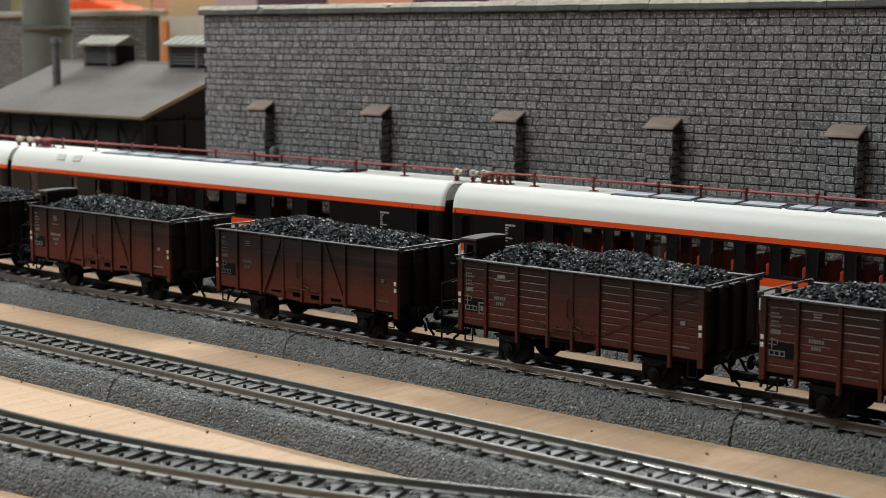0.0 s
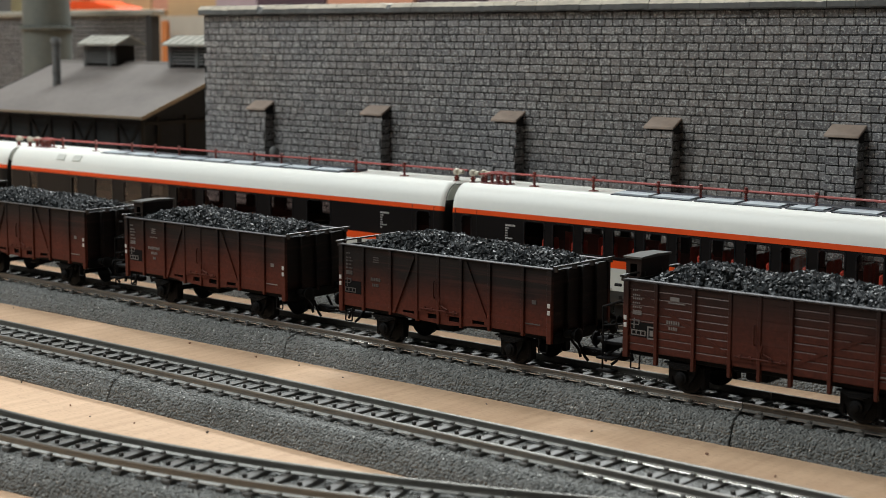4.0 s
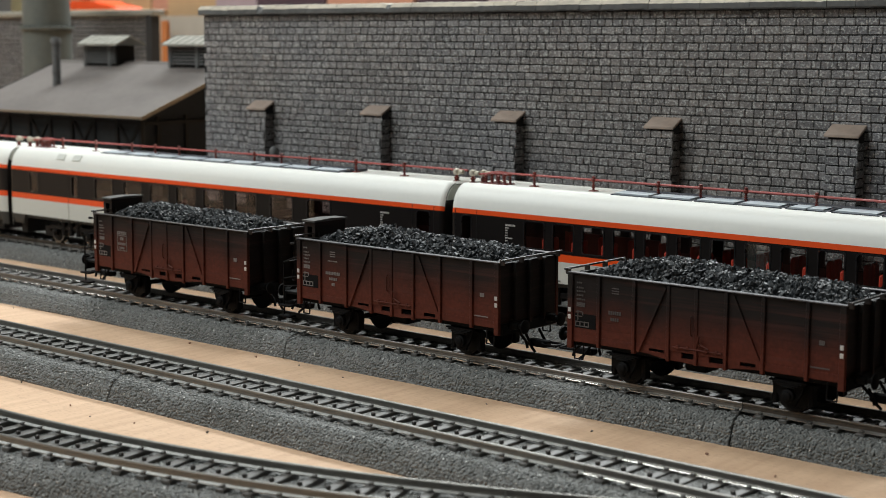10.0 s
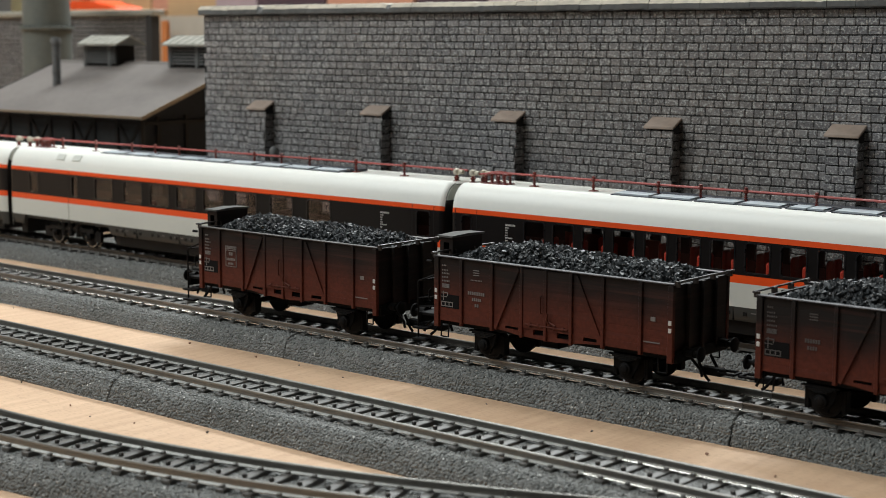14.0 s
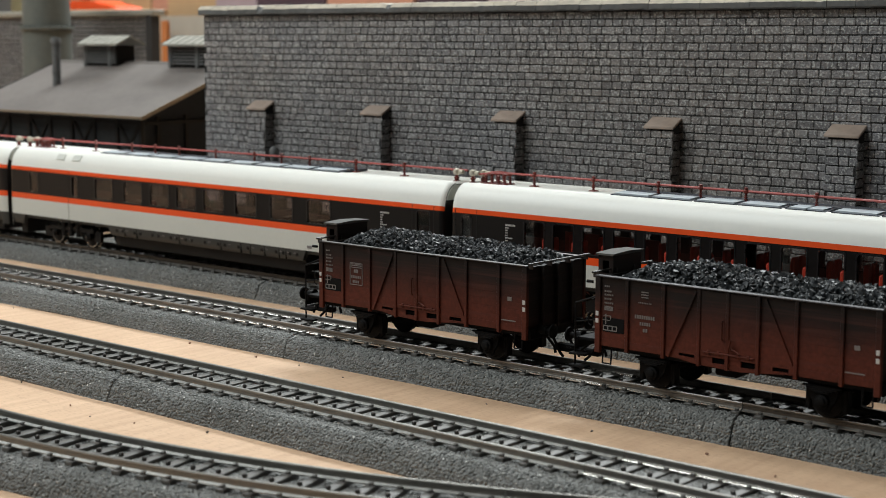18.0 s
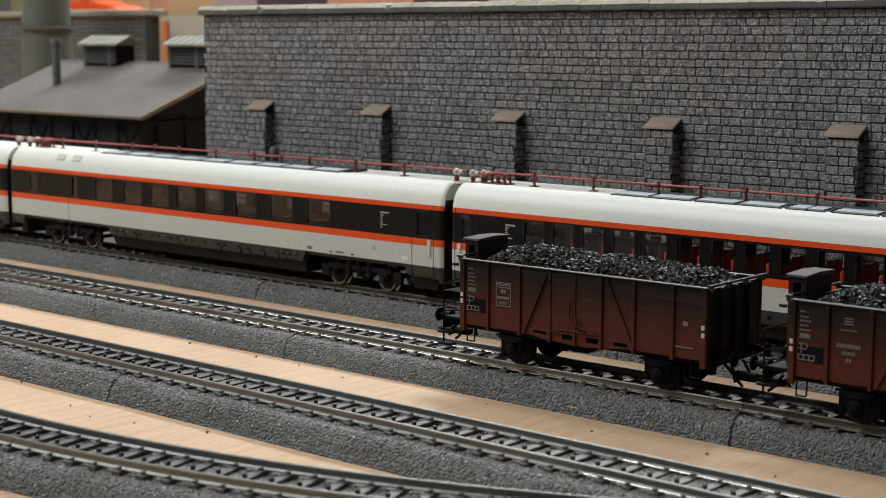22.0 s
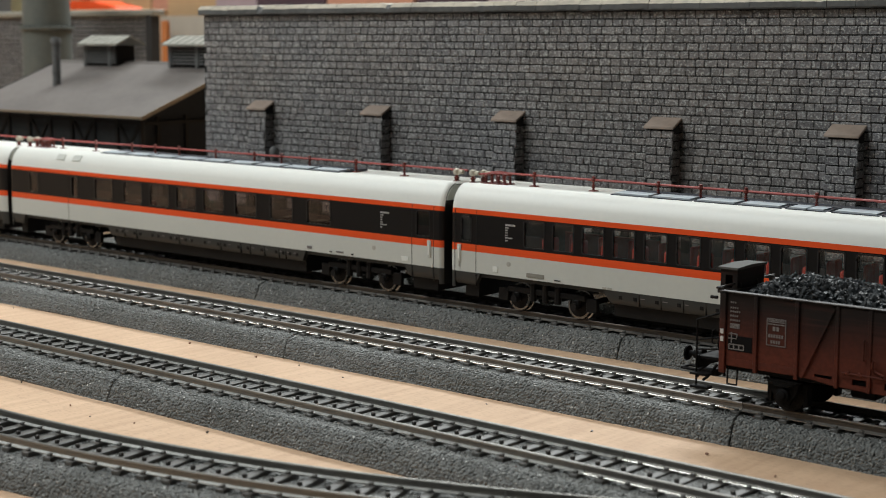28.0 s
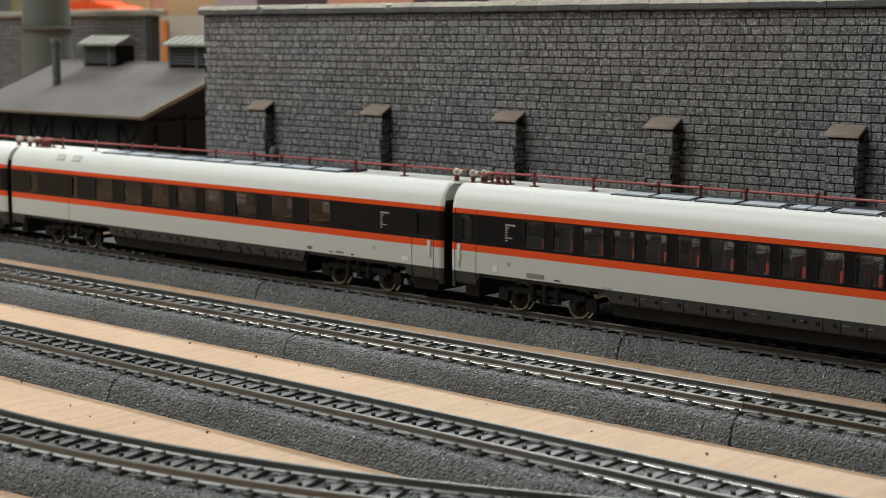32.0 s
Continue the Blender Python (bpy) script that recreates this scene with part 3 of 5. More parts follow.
def rail_mesh(at, s0, s1, off, material, step, used):
    n = max(1, int((s1 - s0) / step))
    verts, faces, k = [], [], len(RAIL)
    for i in range(n + 1):
        x, y, a = at(s0 + (s1 - s0) * i / n)
        ca, sa = math.cos(a), math.sin(a)
        for d, z in RAIL:
            verts.append((x - sa * (d + off), y + ca * (d + off), z))
    for i in range(n):
        for j in range(k):
            a0, a1 = i * k + j, i * k + (j + 1) % k
            faces.append((a0, a1, a1 + k, a0 + k))
    faces += [list(range(k))[::-1], [n * k + j for j in range(k)]]
    me = data_mesh("rail", verts, faces, ["railbright" if material == "railbright" else "usedrail" if used else "rail", "glinthead" if material == "railbright" else "usedhead" if used else "railhead"], False)
    for q in me.polygons:
        q.material_index = 1 if q.center.z > -0.0018 else 0
    return me


def sleeper_meshes():
    out = []
    for v in range(3):
        bm = B()
        rnd = random.Random(v)
        soft_box(bm, -1.42, 1.42, -11.3, 11.3, -5.2, -2.62 + rnd.uniform(-0.05, 0.05), 0.25)
        for y in (-8.75, 8.75):
            for q in (-1, 1):
                soft_box(bm, -0.7, 0.7, y + q * 1.0 - 0.65, y + q * 1.0 + 0.65, -2.7, -1.9, 0.2)
        out.append(mesh_of("sleeper", bm, "sleeper"))
    return out


def stud_mesh():
    bm = B()
    soft_box(bm, -0.6, 0.6, -0.55, 0.55, -2.75, -1.5, 0.25)
    return mesh_of("contact_stud", bm, "stud")


SLEEPERS, STUD = sleeper_meshes(), stud_mesh()


def track(label, at, length, pitch, bright, seams, near, lower=0.0, step=2000.0, studs=True, phase=0.0, worn=False):
    """bright: stretches (from, to) along the track where the lamp's glint is put into brighter rail; seams: cuts in the
    foam bed.
    """
    t = thing("railway_track", (0, 0, 0), label, "track", "railway tracks", "structure")
    cuts = sorted([0.0, *seams, *near, length])
    for i, (a, b) in enumerate(zip(cuts, cuts[1:])):
        fine = near[0] <= a and b <= near[1]
        part("ballast_bed", bed_mesh(at, a + (0.15 if a in seams else 0), b - (0.15 if b in seams else 0), lower, i + len(label) % 7, fine, a in seams, b in seams), None, t, "dark grey granular foam ballast")
    marks = sorted({0.0, length, *[c for st in bright for c in st]})
    for off in (-8.75, 8.75):
        for a, b in zip(marks, marks[1:]):
            glints = any(q0 <= a and b <= q1 for q0, q1 in bright)
            part("rail", rail_mesh(at, a + 0.12, b - 0.12, off, "railbright" if glints else "rail", step, worn), None, t, "steel rail made brighter where lamp light glints" if glints else "dull brown-grey rail")
    rnd = random.Random(len(label))
    for i in range(int((length - phase) / pitch)):
        x, y, a = at(phase + pitch * (i + 0.5))
        for me, nm in ((SLEEPERS[rnd.randrange(3)], "sleeper"),) + (((STUD, "contact_stud"),) if studs else ()):
            o = part(nm, me, None, t)
            o.matrix_basis = pose(x * MM, y * MM, 0, 0, 0, math.degrees(a) + rnd.uniform(-0.7, 0.7))
    return t


at, length = straight(-1000, 60, 0.0)
track("model track with dark sleepers under the coal wagons", at, length, 8.05, [(335, 773)], [580, 770], (215, 870), phase=2.6, worn=True)
at, length = straight(-1000, 60, 80.5)
track("model track under the white and orange express train", at, length, 8.1, [], [476, 675], (200, 870), studs=False, worn=True)
at, length = straight(-800, -20, -86.4)
track("empty straight model track on foam ballast", at, length, 8.05, [(577, 780)], [387.5], (225, 690), phase=7.1)
at, length = arc_track(-402, -169.0, 478.5, -640, 0.60)
track("empty curved model track joining its neighbour", at, length, 8.1, [(423, length)], [], (210, 480), 0.25, 6.0, phase=2.65)

# dark scattered ground between the rear track and the wall
xs, ys = np.linspace(-1000, 60, 400), np.linspace(98.5, 147.5, 20)
X, Y = np.meshgrid(xs, ys, indexing="ij")
Z = BOARD + 1.6 + 0.5 * np.sin(X * 0.21) * np.sin(Y * 0.4 + X * 0.05)
Z[:, 0] = BOARD - 0.05
tagged(part("ground_cover", grid_mesh("ground_cover", np.stack([X, Y, Z], -1), 400, 20, "foam"), None), "dark grey scattered ground at the wall's foot", "ground", "", "structure")

# ---- the stone retaining wall ----
FACE = 147.0
rs = random.Random(5)
HEIGHTS, LENGTHS = (3.15, 3.35, 3.6), (3.9, 4.4, 4.9, 5.4, 6.1, 7.2)


def pillow(l, h, seed, depth=1.0):
    """A rough-hewn stone face: l long, h high, standing proud towards -y."""
    r = random.Random(seed)
    us, vs = (0.0, 0.05, 0.5, 0.95, 1.0), (0.0, 0.09, 0.91, 1.0)
    g = 0.2
    verts, faces = [], []
    dep = depth * r.uniform(0.75, 1.25)
    tilt = r.uniform(-0.1, 0.1)
    for j, v in enumerate(vs):
        for i, u in enumerate(us):
            edge = i in (0, 4) or j in (0, 3)
            corner = i in (0, 4) and j in (0, 3)
            cu = 0.07 if corner and u == 0 else (-0.07 if corner else 0)
            cv = 0.15 if corner and v == 0 else (-0.15 if corner else 0)
            x = 0.1 + (l - 0.2) * (u + cu) + r.uniform(-0.14, 0.14)
            z = g + (h - 2 * g) * (v + cv) + r.uniform(-0.12, 0.12)
            y = 0.22 if edge else -dep * 0.14 - r.uniform(-0.05, 0.05) - tilt * (u - 0.5)
            verts.append((x, y, z))
    for j in range(3):
        for i in range(4):
            a = j * 5 + i
            faces.append((a, a + 1, a + 6, a + 5))
    return verts, faces


def courses(x0, x1, z0, z1, seed, hs=HEIGHTS, ls=LENGTHS):
    """Stones row by row: (x, z, length, height)."""
    r = random.Random(seed)
    z = z0
    while z < z1 - 2:
        h = r.choice(hs)
        x = x0 - r.uniform(0, 6)
        while x < x1:
            l = r.choice(ls)
            a, b = max(x, x0), min(x + l, x1)
            if b - a > 2.0:
                yield a, z, b - a, h, abs(b - a - l) < 0.01
            x += l
        z += h


WX0, WX1, WZ1 = -652.0, -60.0, 119.5
wall = thing("retaining_wall", (0, 0, 0), "grey rough-hewn stone retaining wall with a coping", "wall", "", "structure")
bm = B()
box(bm, WX0, WX1, FACE + 0.2, FACE + 14, BOARD, WZ1)
part("wall_core", bm, "mortar", wall, "dark recessed mortar")
shared, jv, jf, singles = {}, [], [], 0
for x, z, l, h, whole in courses(WX0, WX1, BOARD, WZ1, 11):
    if whole and z > 62 and -300 < x < -200 and singles < 300:
        key = (l, h, rs.randrange(3))
        if key not in shared:
            v, f = pillow(l, h, hash(key) % 1000)
            shared[key] = data_mesh("stone", v, f, "stonepart", False)
        part("stone", shared[key], None, wall, "", (x, FACE, z))
        singles += 1
    else:
        v, f = pillow(l, h, rs.random())
        n = len(jv)
        jv += [(a + x, b + FACE, c + z) for a, b, c in v]
        jf += [[i + n for i in q] for q in f]
tagged(part("stones", data_mesh("stones", jv, jf, "stone", False), None, wall), "courses of grey rough-hewn stones", "", "", "stuff")
# the end face of the wall
jv, jf = [], []
for x, z, l, h, whole in courses(0, 14, BOARD, WZ1, 12):
    v, f = pillow(l, h, rs.random())
    n = len(jv)
    jv += [(WX0 + b, FACE + 14 - (a + x), c + z) for a, b, c in v]
    jf += [[i + n for i in q] for q in f]
tagged(part("end_stones", data_mesh("end_stones", jv, jf, "stone"), None, wall), "stones of the wall's end", "", "", "stuff")

# coping stones, chipped along the top, with paler top faces
COPE = [(-2.3, 119.6), (-2.6, 120.2), (-2.6, 122.3), (-1.0, 124.2), (16, 124.9), (16, 119.6)]
rc = random.Random(8)
x = WX0 - 1.5
while x < WX1:
    l = rc.uniform(10.5, 13.5)
    verts, faces, n, k = [], [], 8, len(COPE)
    dz, dy = rc.uniform(-0.12, 0.12), rc.uniform(-0.12, 0.12)
    for i in range(n + 1):
        xx = x + 0.06 + (l - 0.12) * i / n
        chip = max(0.0, noise.noise(Vector((xx * 0.11, 2.0, 0))) - 0.36) * 3.0
        for j, (d, z) in enumerate(COPE):
            w = noise.noise(Vector((xx * 0.3, j * 3.0, 0))) * 0.22
            verts.append((xx, FACE + d + dy + (chip * 0.8 if j in (2, 3) else 0) + w, z + dz - (chip if j in (2, 3) else 0) + w * 0.6))
    for i in range(n):
        for j in range(k):
            a0, a1 = i * k + j, i * k + (j + 1) % k
            faces.append((a0, a1, a1 + k, a0 + k))
    faces += [list(range(k))[::-1], [n * k + j for j in range(k)]]
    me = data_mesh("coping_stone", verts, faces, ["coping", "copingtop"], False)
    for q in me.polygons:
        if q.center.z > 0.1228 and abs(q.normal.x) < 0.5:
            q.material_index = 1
    part("coping_stone", me, None, wall)
    x += l

# ---- buttresses ----


def buttress():
    t = thing("buttress", (0, 0, 0), "grey stone buttress with a sloping brown cap slab", "buttress", "buttresses of the stone wall", "structure")
    bm = B()
    prism(bm, [(0.6, 0), (-7.8, 0), (-5.6, 80.5), (0.6, 84.3)], "x", 0.9, 13.5)
    part("core", bm, "mortar", t)
    jv, jf = [], []
    for x, z, l, h, whole in courses(0.2, 14.2, 0, 80.0, 31, ls=(4.2, 5.4, 6.6)):
        v, f = pillow(l, h, rs.random(), 0.7)
        n = len(jv)
        jv += [(a + x, b - 8.2 + 2.2 * (c + z) / 77.5, c + z) for a, b, c in v]
        jf += [[i + n for i in q] for q in f]
    for side in (1, -1):
        for x, z, l, h, whole in courses(0, 7.4, 0, 80.5, 32 + side, ls=(3.0, 4.0, 5.0)):
            v, f = pillow(l, h, rs.random(), 0.6)
            n = len(jv)
            px = 13.8 if side > 0 else 0.6
            jv += [(px - side * b, -8.0 + (a + x) + 1.6 * (c + z) / 77.5, c + z) for a, b, c in v]
            jf += [[i + n for i in q] for q in f]
    tagged(part("stones", data_mesh("stones", jv, jf, "stone", False), None, t), "grey stones", "", "", "stuff")
    bm = B()
    b2 = B()
    prism(b2, [(0.2, 84.7), (0.2, 86.0), (-6.9, 82.2), (-6.9, 80.9)], "x", -0.2, 14.6)
    bmesh.ops.bevel(b2, geom=b2.edges[:], offset=0.25, segments=1, affect="EDGES")
    join(bm, b2)
    part("cap_slab", bm, "cap", t, "sloping brown cap slab")
    return t


first = buttress()
first.matrix_basis = pose(-0.6115, FACE * MM, BOARD * MM)
for i in range(1, 7):
    copy_thing(first, pose((-611.5 + 83.0 * i) * MM, FACE * MM, BOARD * MM))

# ---- the shed beyond the wall's end ----


def shed():
    t = thing("engine_shed", (0, 0, 0), "half-timbered shed with a grey-brown felt roof", "shed")
    x0, x1 = -930.0, -737.0
    bm = B()
    for ya, za, yb, zb in ((170.0, 60.5, 250.0, 90.7), (250.0, 90.7, 330.0, 60.5)):
        prism(bm, [(ya, za), (yb, zb), (yb, zb - 1.6), (ya, za - 1.6)], "x", x0, x1)
    part("roof", bm, "roofing", t, "weathered grey-brown felt roof")
    bm = B()
    prism(bm, [(248.2, 90.3), (250, 91.6), (251.8, 90.3), (251.8, 90.0), (250, 90.9), (248.2, 90.0)], "x", x0, x1)
    part("ridge_strip", bm, "roofing", t)
    bm = B()
    box(bm, x0, x1, 169.3, 169.95, 59.4, 60.8)
    part("eave_board", bm, "eave", t, "ochre edge board")
    for xx in (x0 - 0.6, x1 + 0.05):
        bm = B()
        prism(bm, [(170, 60.9), (250, 91.2), (330, 60.9), (330, 58.5), (250, 88.6), (170, 58.5)], "x", xx, xx + 0.6)
        part("barge_board", bm, "timber" if xx < x1 else "eave", t, "narrow barge board")
    bm = B()
    box(bm, x0 + 10, x1 - 9, 178, 180, BOARD, 62)
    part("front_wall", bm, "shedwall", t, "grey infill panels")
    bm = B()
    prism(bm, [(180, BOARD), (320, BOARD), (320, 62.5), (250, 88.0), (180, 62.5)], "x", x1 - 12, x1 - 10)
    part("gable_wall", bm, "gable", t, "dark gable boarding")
    bm = B()
    box(bm, x0 + 10, x1 - 9, 320, 322, BOARD, 62)
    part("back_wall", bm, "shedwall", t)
    step = 23.0
    for i in range(9):
        x = x1 - 10 - i * step
        bm = B()
        box(bm, x - 1.3, x + 1.3, 176.6, 178, BOARD, 60)
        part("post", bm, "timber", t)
        if i % 2 == 0 and i < 8:
            for a, b in (((x - 1, 30.0), (x - step + 1, 56.0)), ((x - 1, 56.0), (x - step + 1, 30.0))):
                bm = B()
                d = Vector((b[0] - a[0], 0, b[1] - a[1])).normalized()
                nrm = Vector((-d.z, 0, d.x)) * 1.0
                pa, pb = Vector((a[0], 0, a[1])), Vector((b[0], 0, b[1]))
                prism(bm, [((pa + nrm).x, (pa + nrm).z), ((pb + nrm).x, (pb + nrm).z), ((pb - nrm).x, (pb - nrm).z), ((pa - nrm).x, (pa - nrm).z)], "y", 176.9, 178)
                part("brace", bm, "timber", t)
    for z in (30.0, 56.5):
        bm = B()
        box(bm, x0 + 10, x1 - 9, 176.8, 178, z - 1.1, z + 1.1)
        part("beam", bm, "timber", t)
    for y in (190, 212, 234, 262, 284, 306):
        bm = B()
        box(bm, x1 - 10, x1 - 8.6, y - 1.2, y + 1.2, BOARD, 60)
        part("gable_post", bm, "timber", t)
    for z in (30.0, 56.0):
        bm = B()
        box(bm, x1 - 10, x1 - 8.5, 180, 320, z - 1.1, z + 1.1)
        part("gable_beam", bm, "timber", t)
    for vx in (-890.0, -799.0):
        bm = B()
        box(bm, vx, vx + 36, 243, 257.5, 85, 102.3)
        v = part("vent_body", bm, "timber", t, "louvred roof vent")
        for k in range(6):
            b2 = B()
            box(b2, vx + 1, vx + 35, 241.9, 243.2, 90.3 + k * 2.1, 91.4 + k * 2.1)
            part("louvre", b2, "coping", v)
        for xx in (vx + 0.2, vx + 27):
            b2 = B()
            box(b2, xx, xx + 2.5, 241.6, 243.1, 88.0, 102.3)
            part("vent_post", b2, "coping", v)
        b2 = B()
        prism(b2, [(237.5, 103.3), (250.2, 108.8), (263, 103.3), (263, 102.0), (250.2, 107.4), (237.5, 102.0)], "x", vx - 1.6, vx + 42)
        part("vent_roof", b2, "ventroof", v, "pale plank vent roof")
        for k in range(6):
            b2 = B()
            xx = vx - 2 + k * 7.5
            prism(b2, [(237.6, 103.5), (250.2, 109.0), (250.2, 108.7), (237.6, 103.2)], "x", xx, xx + 0.6)
            part("vent_batten", b2, "shedwall", v)
    bm = B()
    turned(bm, (-878, 211, 72), (0, 0, 1), [(0, 2.8), (12, 2.8), (12.2, 3.1), (13.6, 3.1), (13.8, 2.8), (31, 2.8), (31.2, 3.5), (33.5, 3.5), (35.3, 3.0), (35.4, 2.0)], 16)
    part("stove_pipe", bm, "coping", t, "dark iron stove pipe")
    return t


shed()
bm = B()
turned(bm, (0, 0, 0), (0, 0, 1), [(0, 2.6), (3, 2.6), (3.2, 2.0), (57, 2.0), (57.2, 2.5), (60, 2.5), (61.4, 1.6), (61.8, 0.3)], 14)
tagged(part("post", bm, "coping", None, "", (-590.0, 140.0, BOARD + 1)), "short dark iron post at the wall's foot", "post")

# the tower and the wall behind the shed, its weaker light put into the stone colour
bm = B()
cyl(bm, (0, 0, 0), (0, 0, 125), 20.0, 40, 19.2)
cyl(bm, (0, 0, 125), (0, 0, 220), 18.6, 40, 17.6)
tower = thing("tower", (-1043.5, 320, BOARD), "round grey concrete tower with a flange ring", "tower")
part("shaft", bm, "concrete", tower)
bm = B()
turned(bm, (0, 0, 124), (0, 0, 1), [(0, 19.0), (0.6, 21.6), (2.4, 21.6), (3.0, 18.0)], 40)
part("flange", bm, "concrete", tower, "flange ring with bolts")
for i in range(24):
    a = 2 * math.pi * i / 24
    bm = B()
    cyl(bm, (20.6 * math.cos(a), 20.6 * math.sin(a), 126.4), (20.6 * math.cos(a), 20.6 * math.sin(a), 127.8), 0.8, 6)
    part("bolt", bm, "concrete", tower)

back = thing("rear_wall", (0, 0, 0), "grey stone wall standing behind the shed, painted darker for its shade", "wall", "", "structure")
bm = B()
box(bm, -1700, -991, 380, 386, BOARD, 124.4)
part("wall_core", bm, "mortar", back, "dark mortar")
jv, jf = [], []
for x, z, l, h, whole in courses(-1400, -991, 60, 124, 77):
    v, f = pillow(l, h, rs.random())
    n = len(jv)
    jv += [(a + x, b + 380, c + z) for a, b, c in v]
    jf += [[i + n for i in q] for q in f]
tagged(part("stones", data_mesh("stones", jv, jf, "stonedark"), None, back), "grey stones", "", "", "stuff")
bm = B()
soft_box(bm, -1702, -982, 376, 389, 124.5, 129.2, 0.8)
part("coping", bm, "ventroof", back, "pale worn coping")
bm = B()
soft_box(bm, -991, -984, 376, 385, BOARD, 124.4, 0.6)
part("end_pier", bm, "mortar", back, "dark end pier")

# ---- the express train ----
CAR_Y = 80.5
PROF = [(16.2, 7.5), (16.35, 14.2), (16.4, 22.7), (16.35, 25.6), (16.2, 37.8), (15.97, 39.75), (15.3, 43.0), (14.0, 45.8), (12.2, 47.9), (10.6, 48.95), (9.5, 49.45), (8.9, 49.5), (8.4, 49.2), (4.0, 49.05), (0, 49.0)]


def strip(bm, x0, x1, lo, hi, side, thick=0.9, mi=0):
    """One band of the car's side, from the profile's point lo to hi, as a shell."""
    pts = PROF[lo:hi + 1]
    out = [(side * d, z) for d, z in pts]
    inn = [(side * max(0, d - thick), z - (0.6 if lo >= 5 else 0)) for d, z in pts]
    ring = out + inn[::-1]
    b2 = B()
    prism(b2, ring, "x", x0, x1)
    join(bm, b2, mi)


def wy(z):
    """Half width of the side at the height z between the orange lines."""
    return 16.35 - (z - 25.6) * (0.15 / 12.4)


def rounded(x0, x1, z0, z1, r, n=3):
    pts = []
    for cx, cz, a0 in ((x1 - r, z0 + r, -90), (x1 - r, z1 - r, 0), (x0 + r, z1 - r, 90), (x0 + r, z0 + r, 180)):
        for i in range(n + 1):
            a = radians(a0 + 90 * i / n)
            pts.append((cx + r * math.cos(a), cz + r * math.sin(a)))
    return pts


def window(t, x0, x1, side, z0=26.3, z1=37.4, pane="glass", seal=True):
    """A pane with a rounded rubber seal."""
    y = side * wy((z0 + z1) / 2)
    bm = B()
    prism(bm, rounded(x0 + 0.3, x1 - 0.3, z0 + 0.3, z1 - 0.3, 1.0), "y", y - side * 0.55, y - side * 0.3)
    w = part("window", bm, pane, t, "tinted pane in a black rubber seal")
    w.visible_shadow = False
    if seal:
        bm = B()
        a, b = rounded(x0, x1, z0, z1, 1.3), rounded(x0 + 0.5, x1 - 0.5, z0 + 0.5, z1 - 0.5, 0.9)
        n = len(a)
        va = [bm.verts.new((p[0], y + side * 0.18, p[1])) for p in a]
        vb = [bm.verts.new((p[0], y + side * 0.18, p[1])) for p in b]
        vc = [bm.verts.new((p[0], y - side * 0.5, p[1])) for p in b]
        vd = [bm.verts.new((p[0], y - side * 0.1, p[1])) for p in a]
        for i in range(n):
            j = (i + 1) % n
            bm.faces.new((va[i], va[j], vb[j], vb[i]))
            bm.faces.new((vb[i], vb[j], vc[j], vc[i]))
            bm.faces.new((va[i], va[j], vd[j], vd[i]))
        part("seal", bm, "rubber", w)


def bogie(t, cx):
    b = B()
    for s in (-1, 1):
        soft_box(b, cx - 19, cx + 19, s * 11.6 - 1.2, s * 11.6 + 1.2, 7.6, 10.2, 0.4)
        for dx in (-14.6, 14.6):
            soft_box(b, cx + dx - 1.7, cx + dx + 1.7, s * 12.0 - 1.0, s * 12.0 + 1.0, 4.2, 8.2, 0.5)
            cyl(b, (cx + dx, s * 13.4, 5.4), (cx + dx, s * 14.2, 5.4), 1.5, 10)
        for dx in (-6, 0, 6):
            cyl(b, (cx + dx, s * 12.4, 5.2), (cx + dx, s * 12.4, 12), 1.4, 8)
        soft_box(b, cx - 24, cx - 19, s * 11 - 1, s * 11 + 1, 3.6, 9.0, 0.3)
        soft_box(b, cx + 19, cx + 24, s * 11 - 1, s * 11 + 1, 3.6, 9.0, 0.3)
    soft_box(b, cx - 7, cx + 7, -11, 11, 6, 12, 0.6)
    bg = part("bogie", b, "bogie", t, "black bogie frame")
    for dx in (-14.6, 14.6):
        for s in (-1, 1):
            b = B()
            turned(b, (cx + dx, s * 7.4, 5.4), (0, s, 0), [(0, 5.9), (0.7, 5.9), (0.8, 5.35), (3.0, 5.2), (3.0, 4.3)], 24)
            w = part("wheel", b, "wheelsteel", bg, "steel wheel with a bright tread")
            b = B()
            turned(b, (cx + dx, s * 10.4, 5.4), (0, s, 0), [(0.05, 4.35), (0.15, 2.5), (0.9, 1.4), (1.1, 0.5)], 20)
            part("wheel_disc", b, "wheel", bg)
        b = B()
        cyl(b, (cx + dx, -8, 5.4), (cx + dx, 8, 5.4), 1.1, 8)
        part("axle", b, "bogie", bg)


def insulator(t, x, y, z, tall=3.4, mat_="insul"):
    b = B()
    soft_box(b, x - 1.5, x + 1.5, y - 1.5, y + 1.5, z - 0.6, z + 0.1, 0.2)
    turned(b, (x, y, z), (0, 0, 1), [(0.05, 0.8), (0.5, 0.45), (0.9, 0.42), (1.0, 0.75), (1.3, 0.75), (1.4, 0.42), (1.7, 0.42), (1.8, 0.7), (2.1, 0.7), (2.2, 0.42), (tall - 1.2, 0.45), (tall - 1.0, 0.8), (tall - 0.3, 0.85), (tall, 0.4)], 10)
    part("insulator", b, mat_, t, "red-brown roof insulator" if mat_ == "insul" else "cream roof insulator")


